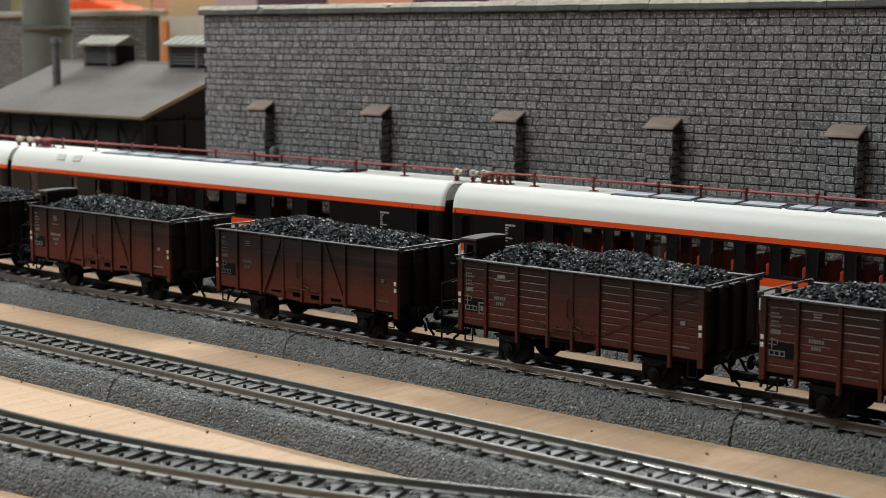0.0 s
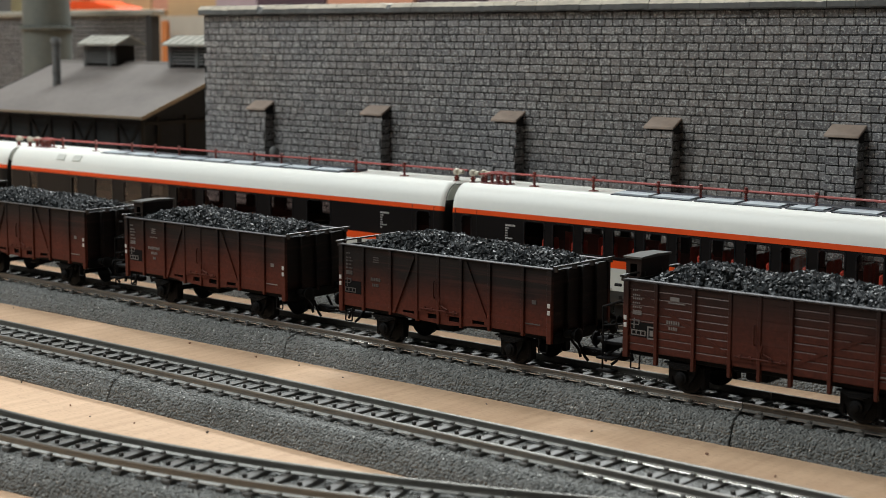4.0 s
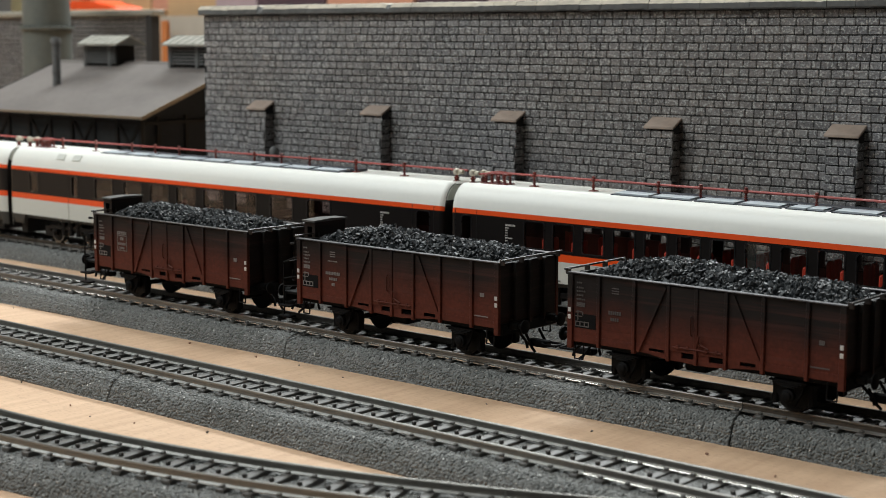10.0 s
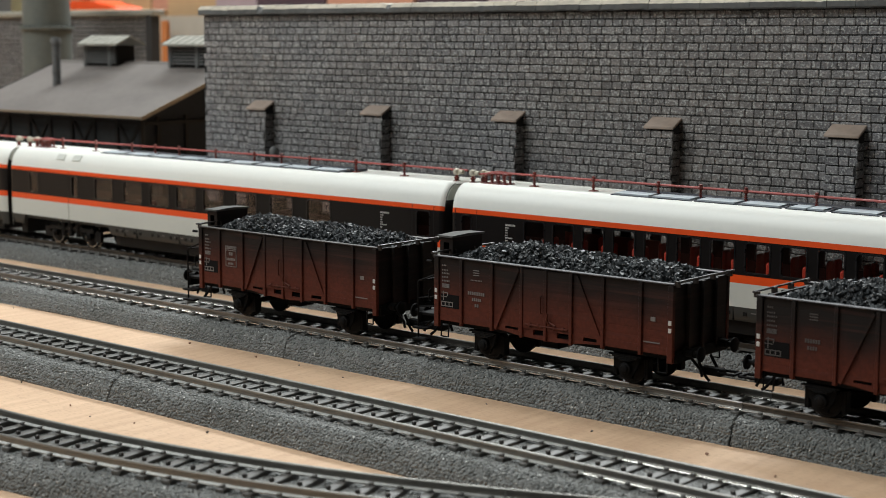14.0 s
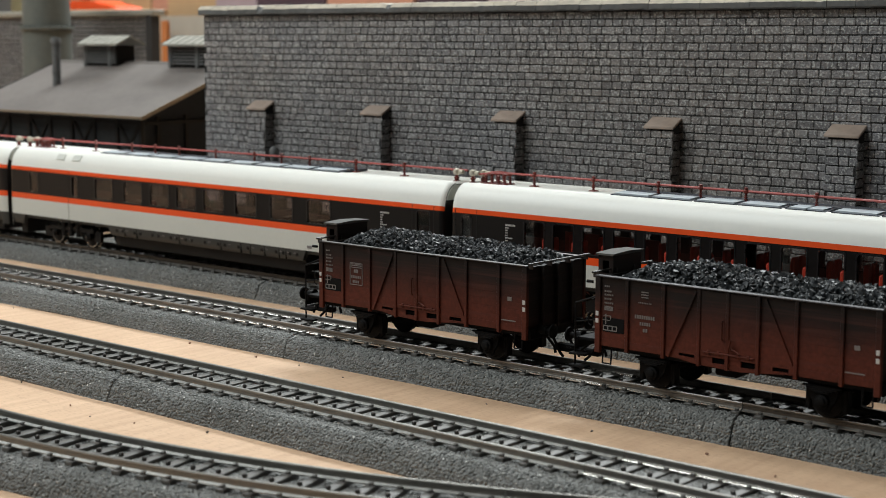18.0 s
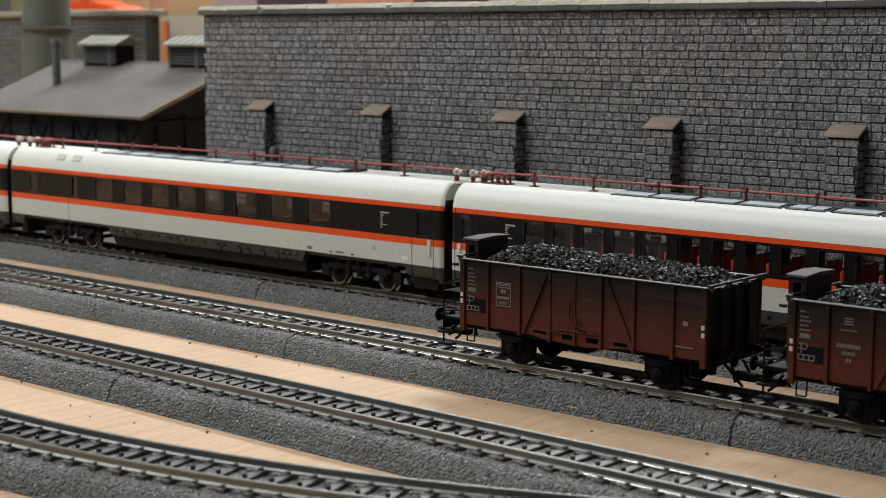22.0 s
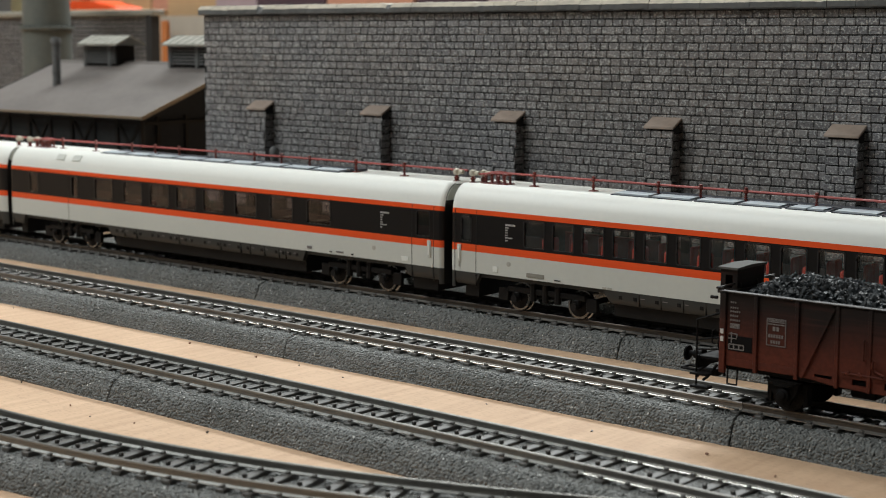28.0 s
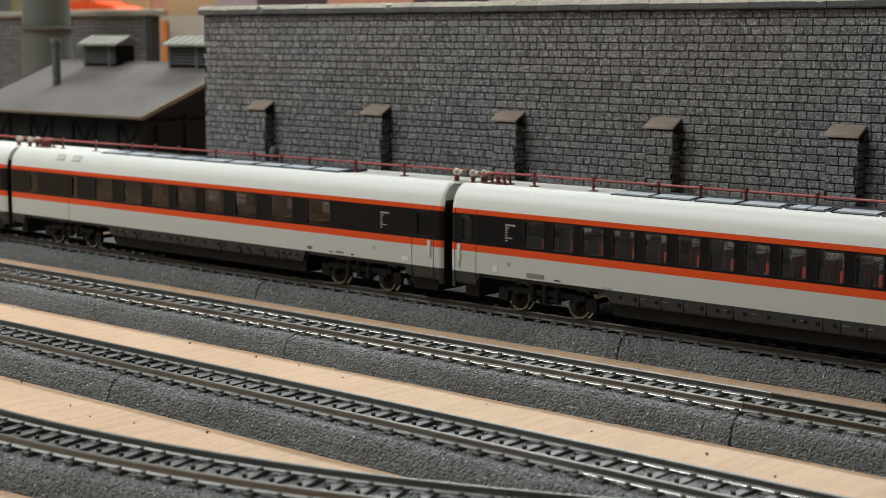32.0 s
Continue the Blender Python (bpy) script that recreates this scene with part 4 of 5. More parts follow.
def car(x0, x1, wins, doors, bogies, panels, ins, name_at, seats, label, vents=(), taper=1.0):
    t = thing("railcar", (0, CAR_Y, 0), label, "train car", "cars of the express train")
    for side in (-1, 1):
        b = B()
        strip(b, x0, x1, 1, 2, side)
        # bright lower panel with door joints cut as dark lines
        part("lower_panel", b, "lightgrey", t, "light grey lacquered lower side")
        b = B()
        strip(b, x0, x1, 2, 3, side)
        part("lower_stripe", b, "orange", t, "orange-red stripe under the windows")
        b = B()
        strip(b, x0, x1, 4, 5, side)
        part("upper_stripe", b, "orange", t, "orange-red stripe over the windows")
        # the dark window band, open where the windows are
        b = B()
        edges = sorted([(a + 0.3, c - 0.3) for a, c in wins])
        for za, zb in ((25.6, 26.6), (37.1, 37.8)):
            ring = [(side * wy(za), za), (side * wy(zb), zb), (side * (wy(zb) - 0.9), zb), (side * (wy(za) - 0.9), za)]
            b2 = B()
            prism(b2, ring, "x", x0, x1)
            join(b, b2)
        x = x0
        for a, c in edges + [(x1, x1)]:
            ring = [(side * wy(26.6), 26.6), (side * wy(37.1), 37.1), (side * (wy(37.1) - 0.9), 37.1), (side * (wy(26.6) - 0.9), 26.6)]
            b2 = B()
            prism(b2, ring, "x", x, a)
            join(b, b2)
            x = c
        part("window_band", b, "black", t, "anthracite window band")
        for a, c in wins:
            window(t, a, c, side, pane="glass" if name_at[1] else "glassdark")
        b = B()
        for a, c in zip([x0] + [q[1] for q in bogies], [q[0] for q in bogies] + [x1]):
            d = 3.0
            la, lc = (a if a == x0 else a + d), (c if c == x1 else c - d)
            rows_ = [(16.25, 14.2, 0.0), (16.15, 12.0, 0.4), (15.9, 10.0, 0.75), (15.0, 9.0, 1.0)]
            lv = [[b.verts.new((a + (la - a) * f, side * dy, z)), b.verts.new((c + (lc - c) * f, side * dy, z))] for dy, z, f in rows_]
            for q0, q1 in zip(lv, lv[1:]):
                b.faces.new((q0[0], q0[1], q1[1], q1[0])).smooth = True
            lw = [[b.verts.new((a, side * 13.6, 14.2)), b.verts.new((c, side * 13.6, 14.2))], [b.verts.new((la, side * 13.4, 9.0)), b.verts.new((lc, side * 13.4, 9.0))]]
            b.faces.new((lw[0][0], lw[0][1], lw[1][1], lw[1][0]))
            b.faces.new((lv[-1][0], lv[-1][1], lw[1][1], lw[1][0]))
            for e in (0, 1):
                b.faces.new([r[e] for r in lv] + [lw[1][e], lw[0][e]])
        part("skirt", b, "skirt", t, "dark grey skirt cut out over the bogies")
        for dx in doors:
            b = B()
            prism(b, [(16.25, 8.5), (16.42, 14.2), (16.47, 22.7), (16.42, 25.6), (16.27, 37.8), (16.04, 39.7), (15.8, 39.7), (15.8, 8.5)], "x", dx - 0.12, dx + 0.12)
            if side < 0:
                for v in b.verts:
                    v.co.y = -v.co.y
            part("door_joint", b, "rubber", t, "dark door joint")
    b = B()
    ring = [(d, z) for d, z in PROF[5:]] + [(-d, z) for d, z in PROF[5:-1][::-1]]
    inner = [(d - 0.9 if d > 1 else (d + 0.9 if d < -1 else d), z - 0.8) for d, z in ring]
    n = len(ring)
    for lst, inv in ((ring, 0), (inner, 1)):
        va = [b.verts.new((x0, d, z)) for d, z in lst]
        vb = [b.verts.new((x1, d, z)) for d, z in lst]
        for i in range(n - 1):
            f = b.faces.new((va[i], va[i + 1], vb[i + 1], vb[i]))
            f.smooth = True
    part("roof", b, "roofwhite", t, "glossy ivory roof")
    for xe, q in ((x0, -1), (x1, 1)):
        b = B()
        full = [(d, z) for d, z in PROF] + [(-d, z) for d, z in PROF[:-1][::-1]]
        slot = [0, 1, 2, 3, 2] + [4] * 18 + [2, 3, 2, 1, 0]
        rings = []
        for dx, k, dz in ((0, 1.0, 0), (1.6, 0.99, -0.1), (3.2, 0.97, -0.4), (4.4, 0.93, -0.9)):
            rings.append([b.verts.new((xe + q * dx * taper, d * k, z + dz * max(0, (z - 36) / 14))) for d, z in full])
        for ra, rb in zip(rings, rings[1:]):
            for i in range(len(full) - 1):
                f = b.faces.new((ra[i], ra[i + 1], rb[i + 1], rb[i]))
                f.material_index, f.smooth = slot[i], True
        b.faces.new(rings[-1]).material_index = 5
        part("car_end", b, ["skirt", "lightgrey", "orange", "black", "roofwhite", "bellows"], t, "rounded car end carrying on the stripes")
        # the pale upper half of the end wall
        b = B()
        cap = [(d * 0.91, z - 1.2 * (z - 36) / 14) for d, z in PROF[6:]]
        xa = xe + q * 4.4 * taper
        prism(b, [(-cap[0][0], 42.0)] + [(-d, z) for d, z in cap[:-1]] + [(d, z) for d, z in cap[::-1]] + [(cap[0][0], 42.0)], "x", xa + q * 0.02, xa + q * 0.3)
        part("end_cap", b, "lightgrey", t, "light grey upper end wall")
    b = B()
    box(b, x0 + 1, x1 - 1, -15, 15, 12.5, 14.0)
    part("floor_pan", b, "skirt", t)
    b = B()
    box(b, x0 + 1, x1 - 1, -15.2, 15.2, 14.1, 16.0)
    part("carpet", b, "interior", t)
    for y in (-15.3, 15.0):
        b = B()
        box(b, x0 + 1, x1 - 1, y, y + 0.3, 16.1, 26.0)
        part("lining", b, "interior", t, "brown inner lining")
    for a, c in zip([x0 + 3] + [q[1] + 3 for q in bogies], [q[0] - 3 for q in bogies] + [x1 - 3]):
        b = B()
        box(b, a, c, -13.2, 13.2, 4.0, 12.4)
        part("equipment_box", b, "bogie", t, "black underfloor equipment")
    rd_ = random.Random(int(-x0))
    for sx in seats if not name_at[1] else ():
        # dining tables with low maroon chairs, a cream lamp on some
        for sy in (-11.0, 10.0):
            top = rd_.uniform(24.0, 28.5)
            cx = sx + rd_.uniform(-3.5, 3.5)
            b = B()
            soft_box(b, cx - 2.4, cx + 2.4, sy - 2.4, sy + 2.4, 16.1, 21.0, 0.6)
            soft_box(b, cx + 1.4, cx + 3.0, sy - 2.2, sy + 2.2, 20, top, 0.8)
            part("seat", b, "maroon", t, "maroon chair")
            b = B()
            soft_box(b, cx - 9.0, cx - 4.5, sy - 3.2, sy + 3.2, 23.4, 24.2, 0.2)
            cyl(b, (cx - 6.8, sy, 16.1), (cx - 6.8, sy, 23.5), 0.6, 8)
            part("table", b, "interior", t, "small dining table")
        if rd_.random() < 0.4:
            b = B()
            turned(b, (sx - 5, -4.0, 27.5), (0, 0, 1), [(0, 0.5), (1.0, 2.1), (4.2, 1.7), (4.6, 0.6), (8.5, 0.4)], 10)
            part("lamp", b, "cream", t, "cream lamp shade hanging from the ceiling")
    for sx in seats if name_at[1] else ():
        for sy in (-11.5, -6.2, 6.2, 11.5):
            b = B()
            soft_box(b, sx - 2.6, sx + 2.6, sy - 2.2, sy + 2.2, 16.1, 21.5, 0.6)
            soft_box(b, sx + 1.6, sx + 3.4, sy - 2.1, sy + 2.1, 20, 30.4, 0.6)
            part("seat", b, "seat" if name_at[1] else "interior", t, "red seat" if name_at[1] else "brown seat")
    for q in bogies:
        bogie(t, (q[0] + q[1]) / 2)
    for a, c, kind in panels:
        b = B()
        prism(b, [(-9.3, 49.62), (-9.3, 50.15), (-2.4, 50.45), (-2.4, 49.62)], "x", a, c)
        f = part("roof_panel", b, kind, t, "blue-grey roof hatch")
        b = B()
        prism(b, [(-9.8, 49.1), (-9.8, 49.6), (-1.9, 49.9), (-1.9, 49.0)], "x", a - 1.2, c + 1.2)
        part("hatch_frame", b, "paneldark", f, "dark frame round the hatch")
    if panels:
        b = B()
        soft_box(b, min(p[0] for p in panels) - 2, max(p[1] for p in panels) + 2, 1.4, 6.8, 49.0, 50.2, 0.2)
        part("roof_walk", b, "paneldark", t, "dark roof walkway")
    for x in ins:
        insulator(t, x, -0.5, 49.3, 4.4)
        b = B()
        turned(b, (x, -0.5, 52.6), (0, 0, 1), [(0, 0.6), (0.3, 1.05), (1.1, 1.05), (1.4, 0.75), (2.0, 0.75), (2.3, 0.3)], 10)
        part("line_clamp", b, "insul", t, "red-brown clamp holding the roof line")
    b = B()
    cyl(b, (x0 + 2, -0.5, 53.4), (x1 + 2, -0.5, 53.4), 0.4, 8)
    part("roof_line", b, "redrod", t, "red high-voltage roof line")
    b = B()
    cyl(b, (x0 + 2, 4.6, 53.0), (x1 - 2, 4.6, 53.0), 0.34, 8)
    part("roof_line", b, "redrod", t, "red high-voltage roof line")
    # couplers and insulators over the car end
    for k, (dx, dy) in enumerate(((-2.0, -3), (2.0, -1.0), (x1 - x0 - 1.7, -3.0))):
        b = B()
        turned(b, (x0 + dx, dy, 48.9), (0, 0, 1), [(0, 1.5), (0.4, 1.5), (0.5, 0.8), (1.2, 0.8), (1.3, 1.2), (1.8, 1.2), (1.9, 0.7), (2.6, 0.7)], 10)
        f = part("end_insulator", b, "insul", t, "red-brown cable insulator")
        b = B()
        turned(b, (x0 + dx, dy, 51.5), (0, 0, 1), [(0, 0.7), (0.4, 1.3), (1.4, 1.65), (2.4, 1.3), (2.8, 0.5)], 12)
        turned(b, (x0 + dx + 1.2, dy, 52.9), (1, 0, 0), [(0, 0.6), (0.6, 1.0), (2.2, 1.0), (2.6, 0.4)], 10)
        part("cable_head", b, "cream", f, "cream cable head")
    for k in range(9):
        insulator(t, x0 + 5.2 + (k % 4) * 3.2, -3.2 + (k // 4) * 3.6, 49.3, 3.4 + 0.7 * (k % 2))
    b = B()
    bar(b, [(x0 + 1, -3.2, 52.6), (x0 + 7, -3.2, 53.2), (x0 + 17, -0.5, 53.4)], 0.7)
    bar(b, [(x0 + 6, -3.2, 53.2), (x0 + 9, 0.6, 53.8), (x0 + 12, 3.8, 53.0), (x0 + 14, -1.6, 52.8)], 0.7)
    part("cable", b, "redrod", t, "red roof cable")
    for vx in vents:
        b = B()
        prism(b, [(-14.9, 45.0), (-13.0, 47.6), (-12.7, 47.3), (-14.6, 44.7)], "x", vx, vx + 6.6)
        part("roof_grille", b, "lightgrey", t, "small grey grille in the roof's flank")
    # side lettering as plain bars, data plates and handles
    if name_at[0] is not None:
        nx = name_at[0]
        for k, (w, zz) in enumerate(((5.0, 34.8), (1.9, 33.7), (1.6, 32.7), (1.4, 31.7), (1.4, 30.7), (3.9, 29.7), (1.5, 28.6))):
            b = B()
            for c in range(int(w / 0.62)):
                box(b, nx + c * 0.62, nx + c * 0.62 + 0.36, -16.46, -16.2, zz - (0.36 if k == 0 else 0.24), zz + (0.36 if k == 0 else 0.24))
            part("lettering", b, "bracket", t, "white lettering as bars")
    return t


def band_extras(t, doors_handles, ring_at, plates):
    for x in doors_handles:
        b = B()
        soft_box(b, x - 1.0, x + 1.0, -16.75, -16.3, 18.2, 25.2, 0.15)
        h = part("door_handle", b, "lightgrey", t, "pale recessed door handle plate")
        b = B()
        soft_box(b, x - 0.45, x + 0.45, -16.95, -16.6, 19.2, 24.2, 0.12)
        part("grip", b, "roofwhite", h)
    for x in ring_at:
        b = B()
        turned(b, (x, -16.25, 19.3), (0, -1, 0), [(0, 1.0), (0.25, 1.0), (0.3, 0.6)], 14)
        part("ring", b, "toywhite", t, "small pale ring on the side")
    for x, z, w, h, kind in plates:
        b = B()
        soft_box(b, x, x + w, -16.6, -16.25, z, z + h, 0.05)
        part("plate", b, kind, t)


pitch1, pitch2 = 22.3, 13.95
wins1 = [(x, x + 15.0) for x in (-488.3, -512.0, -535.8, -558.0, -577.8, -597.8, -618.3, -641.6)] + [(-423.6, -415.8), (-661.0, -655.4), (-698.0, -690.0)]
wins2 = [(-367.3 + pitch2 * k, -366.8 + pitch2 * k + 9.9) for k in range(17)] + [(-399.2, -393.6)]
c1 = car(-713.6, -411.0, wins1, (-413.9, -425.8, -663.7), [(-702.5, -632), (-489, -430.5)],
         [(-624 + 19.0 * k, -608 + 19.0 * k, "panelblue") for k in range(-1, 8)],
         [-689.1, -660.5, -630.4, -612.1, -593.7, -566.5, -539.1, -520.7, -502.2, -473.1, -444.3], (-443.6, False), [x + 12.0 for x, _ in wins1[:8]],
         "ivory roofed railcar with dark window band and orange stripes", (-675.5, -662.0), 0.45)
band_extras(c1, (-416.2,), (-447.5,), [(-431.5, 15.4, 3.6, 1.8, "roofwhite"), (-474, 14.9, 1.4, 0.6, "black"), (-488, 15.4, 3.0, 1.2, "print"), (-461, 14.9, 1.4, 0.6, "black"), (-470, 15.2, 4.5, 0.7, "print"), (-414.9, 14, 0.5, 1.5, "roofwhite")])
c2 = car(-402.0, -92.0, wins2, (-391.2, -402.3), [(-389, -329), (-168, -108)],
         [(-329.8, -314.6, "panelblue"), (-312.6, -296.6, "panelblue"), (-293.4, -278, "panelblue"), (-275.6, -260.4, "panelblue"), (-256.6, -250.4, "panelblue"), (-249.6, -243.6, "panelblue"), (-239.4, -224.3, "panelblue"), (-221, -206, "panelblue"), (-203, -188, "panelblue")],
         [-374.2, -345.4, -315.7, -297.4, -278.6, -250.7, -222, -190], (-376.2, True), [-362 + pitch2 * k for k in range(17)],
         "ivory roofed railcar with red seats behind its windows", (), 0.62)
band_extras(c2, (-400.0,), (-374.5,), [(-382.5, 15.6, 2.6, 2.2, "roofwhite"), (-365.5, 15.2, 8.5, 1.6, "ventroof"), (-329.5, 14.3, 1.8, 0.9, "toywhite"), (-327, 14.3, 1.8, 0.9, "toywhite"), (-352, 15.0, 3.0, 0.4, "black"), (-400.3, 16.0, 0.8, 4.5, "toywhite")])
c0 = car(-1031.0, -724.2, [(-1031 + 40 + pitch1 * k, -1031 + 54.8 + pitch1 * k) for k in range(10)], (-727.7,), [(-1016, -946), (-803, -744.5)], [], [-960, -900, -840, -780], (None, False), [],
         "ivory roofed railcar at the far end of the train")
# the first seats of the second car stand before a red panel
b = B()
box(b, -369, -324, 13.6, 14.4, 16.1, 30.0)
part("partition", b, "redpanel", c2, "red inner panel behind the first seats")
for x0, x1, who in ((-719.8, -715.6, c1), (-409.0, -404.8, c2)):
    b = B()
    prism(b, [(-10.0, 8), (10.0, 8), (10.0, 38), (8, 40.5), (-8, 40.5), (-10.0, 38)], "x", x0 + 0.1, x1 - 0.1)
    part("gangway", b, "bellows", who, "black gangway bellows")
# skirt details: small dark hatches and pale marks in a row
for who, xa, xb in ((c1, -625, -495), (c2, -322, -175)):
    x = xa
    rd = random.Random(int(-xa))
    while x < xb:
        b = B()
        box(b, x, x + 1.4, -16.34, -16.0, 11.2, 12.6)
        part("hatch", b, "bogie", who)
        if rd.random() < 0.5:
            b = B()
            box(b, x + 2.4, x + 2.6, -16.3, -15.6, 9.3, 14.1)
            part("panel_joint", b, "bogie", who, "dark joint between skirt panels")
        if rd.random() < 0.7:
            b = B()
            box(b, x + 3.2, x + 3.2 + rd.uniform(1.2, 3), -16.32, -15.9, 12.2, 12.5)
            part("stencil", b, "print", who, "small white stencil as a bar")
        x += rd.choice((4.5, 6.5, 9.5))

# ---- coal wagons ----
L, W2, TOP, FLOOR = 95.6, 16.5, 34.4, 12.6
RIBS = [0.0, 11.8, 25.0, 37.5, 47.3, 57.4, 69.7, 83.8, 95.6]


def quad_bar(bm, p, q, half, y0, y1):
    """A flat bar from p to q, both (x, z), between the depths y0 and y1."""
    d = Vector((q[0] - p[0], q[1] - p[1])).normalized()
    n = Vector((-d.y, d.x)) * half
    prism(bm, [(p[0] + n.x, p[1] + n.y), (q[0] + n.x, q[1] + n.y), (q[0] - n.x, q[1] - n.y), (p[0] - n.x, p[1] - n.y)], "y", y0, y1)


def marks(t, rects, label, ink="print"):
    """Printed marks on the near side, each (x, z, width, height), by the panel that they stand on."""
    for lo, hi, name in ((0, 11, "load_table"), (11, 30, "number_panel"), (30, 99, "stencil")):
        b = B()
        for x, z, w, h in rects:
            if lo <= x < hi:
                box(b, x, x + w, -W2 + 0.40, -W2 + 0.62, z, z + h)
        tagged(part(name, b, ink, t, label), "", "", "", "stuff")


def frame_rect(x, z, w, h, k=0.28):
    return [(x, z, w, k), (x, z + h - k, w, k), (x, z + k, k, h - 2 * k), (x + w - k, z + k, k, h - 2 * k)]


def letters(x, z, n, w, h):
    return [(x + i * (w + 0.32), z, w, h) for i in range(n)]


def wagon(label, body, cab, planks, prints, seed, rim="rim"):
    t = thing("coal_wagon", (0, 0, 0), label, "wagon", "coal wagons")
    for side in (-1, 1):
        s = side
        b = B()
        yo, yi = s * (W2 - 0.6), s * (W2 - 1.5)
        if planks:
            n = 9
            for k in range(n):
                z0 = FLOOR - 0.4 + (TOP - FLOOR) * k / n
                b2 = B()
                soft_box(b2, 0.3, L - 0.3, min(yo, yi), max(yo, yi), z0, z0 + (TOP - FLOOR) / n - 0.1, 0.2)
                o = part("plank", b2, [body, "wornedge"], t)
                for q in o.data.polygons:
                    q.material_index = 1 if q.normal.z > 0.4 else 0
            box(b, 0.3, L - 0.3, min(yo - s * 0.25, yi), max(yo - s * 0.25, yi), FLOOR, TOP - 0.5)
        else:
            box(b, 0.3, L - 0.3, min(yo, yi), max(yo, yi), 14.4, TOP - 0.4)
        part("side_wall", b, body, t, "planked side wall" if planks else "pressed steel side wall")
        for k, x in enumerate(RIBS):
            b = B()
            corner = k in (0, 8)
            hw = 1.0 if corner else 0.62
            xx = x + (0.9 if k == 0 else -0.9 if k == 8 else 0)
            low = 9.9 if corner else (10.6 if k in (3, 4, 5) else 11.2)
            if planks and not corner:
                low = 8.6
            soft_box(b, xx - hw, xx + hw, min(s * (W2 - 1.3), s * (W2 + 0.12)), max(s * (W2 - 1.3), s * (W2 + 0.12)), low, TOP - 0.5, 0.18)
            part("corner_post" if corner else "rib", b, body, t)
        if planks:
            pairs = [((1.5, 32.5), (36, 15.5)), ((94, 32.5), (58.5, 15.5))]
        else:
            pairs = [((36.2, 33.2), (26.6, 12.2)), ((59.6, 33.2), (69.6, 12.6))]
        for p, q in pairs:
            b = B()
            out = W2 - 0.42 if planks else W2 + 0.02
            quad_bar(b, p, q, 0.5, min(s * (W2 - 0.7), s * out), max(s * (W2 - 0.7), s * out))
            part("brace", b, body, t, "diagonal brace")
        b = B()
        soft_box(b, -0.2, L + 0.2, min(s * (W2 - 1.9), s * (W2 + 0.25)), max(s * (W2 - 1.9), s * (W2 + 0.25)), TOP - 0.3, TOP + 0.08, 0.1)
        part("top_rim", b, rim, t, "worn pale top rim" if rim == "rim" else "sooty top rim")
        # door with its hinges, handle and lower ledge
        b = B()
        box(b, 38.2, 56.8, min(s * (W2 - 0.7), s * (W2 - 0.25)), max(s * (W2 - 0.7), s * (W2 - 0.25)), 14.0, TOP - 0.8)
        d = part("side_door", b, body, t, "double side door")
        b = B()
        bar(b, [(45.9, s * (W2 + 0.1), 19.6), (45.9, s * (W2 + 0.7), 20.0), (45.9, s * (W2 + 0.7), 25.0), (45.9, s * (W2 + 0.1), 25.4)], 0.5)
        bar(b, [(48.8, s * (W2 + 0.1), 16.6), (48.6, s * (W2 + 0.9), 18.2), (48.9, s * (W2 + 0.8), 20.0)], 0.6)
        bar(b, [(48.8, s * (W2 + 0.5), 17.4), (52.0, s * (W2 + 0.6), 16.2)], 0.4)
        part("latch", b, body, d, "door latch rod")
        b = B()
        cyl(b, (39.4, s * (W2 + 0.05), 15.4), (56.4, s * (W2 + 0.05), 15.4), 0.26, 8)
        for hx in (41.2, 44.6, 51.0, 54.6):
            soft_box(b, hx - 0.5, hx + 0.5, min(s * (W2 - 0.5), s * (W2 + 0.3)), max(s * (W2 - 0.5), s * (W2 + 0.3)), 14.9, 16.0, 0.12)
        part("hinge_rod", b, body, d, "hinge rod under the door")
        if not planks:
            b = B()
            # a sill plate, a little deeper in the middle, pierced by four slots: x, foot, lower and upper edge of the slot
            cols = [(0.4, 12.2, 12.9, 13.7), (25.4, 12.2, 12.9, 13.7), (30.6, 11.9, 12.9, 13.7), (36.0, 11.1, 12.7, 13.7), (42.2, 10.9, 12.1, 13.8), (47.2, 10.7, 12.1, 13.8),
                    (51.8, 10.7, 12.1, 13.9), (57.0, 11.1, 12.1, 13.9), (62.2, 11.7, 12.6, 13.8), (67.4, 12.1, 12.6, 13.8), (70.2, 12.2, 12.9, 13.8), (L - 0.4, 12.2, 12.9, 13.8)]
            vs = [[b.verts.new((x, s * (W2 - 0.56), z)) for z in (*zs, 14.45)] for x, *zs in cols]
            for k in range(len(cols) - 1):
                for m in range(3):
                    if not (m == 1 and k in (2, 4, 6, 8)):
                        b.faces.new((vs[k][m], vs[k + 1][m], vs[k + 1][m + 1], vs[k][m + 1]))
            back = bmesh.ops.extrude_face_region(b, geom=b.faces[:])
            for v in back["geom"]:
                if isinstance(v, bmesh.types.BMVert):
                    v.co.y -= s * 0.8
            part("truss", b, body, t, "red trussed sill with openings")
        # sole bar, axle guards, springs
        b = B()
        soft_box(b, -0.5, L + 0.5, min(s * 12.4, s * 14.0), max(s * 12.4, s * 14.0), 10.5, 12.6, 0.25)
        part("sole_bar", b, "frame", t, "black sole bar")
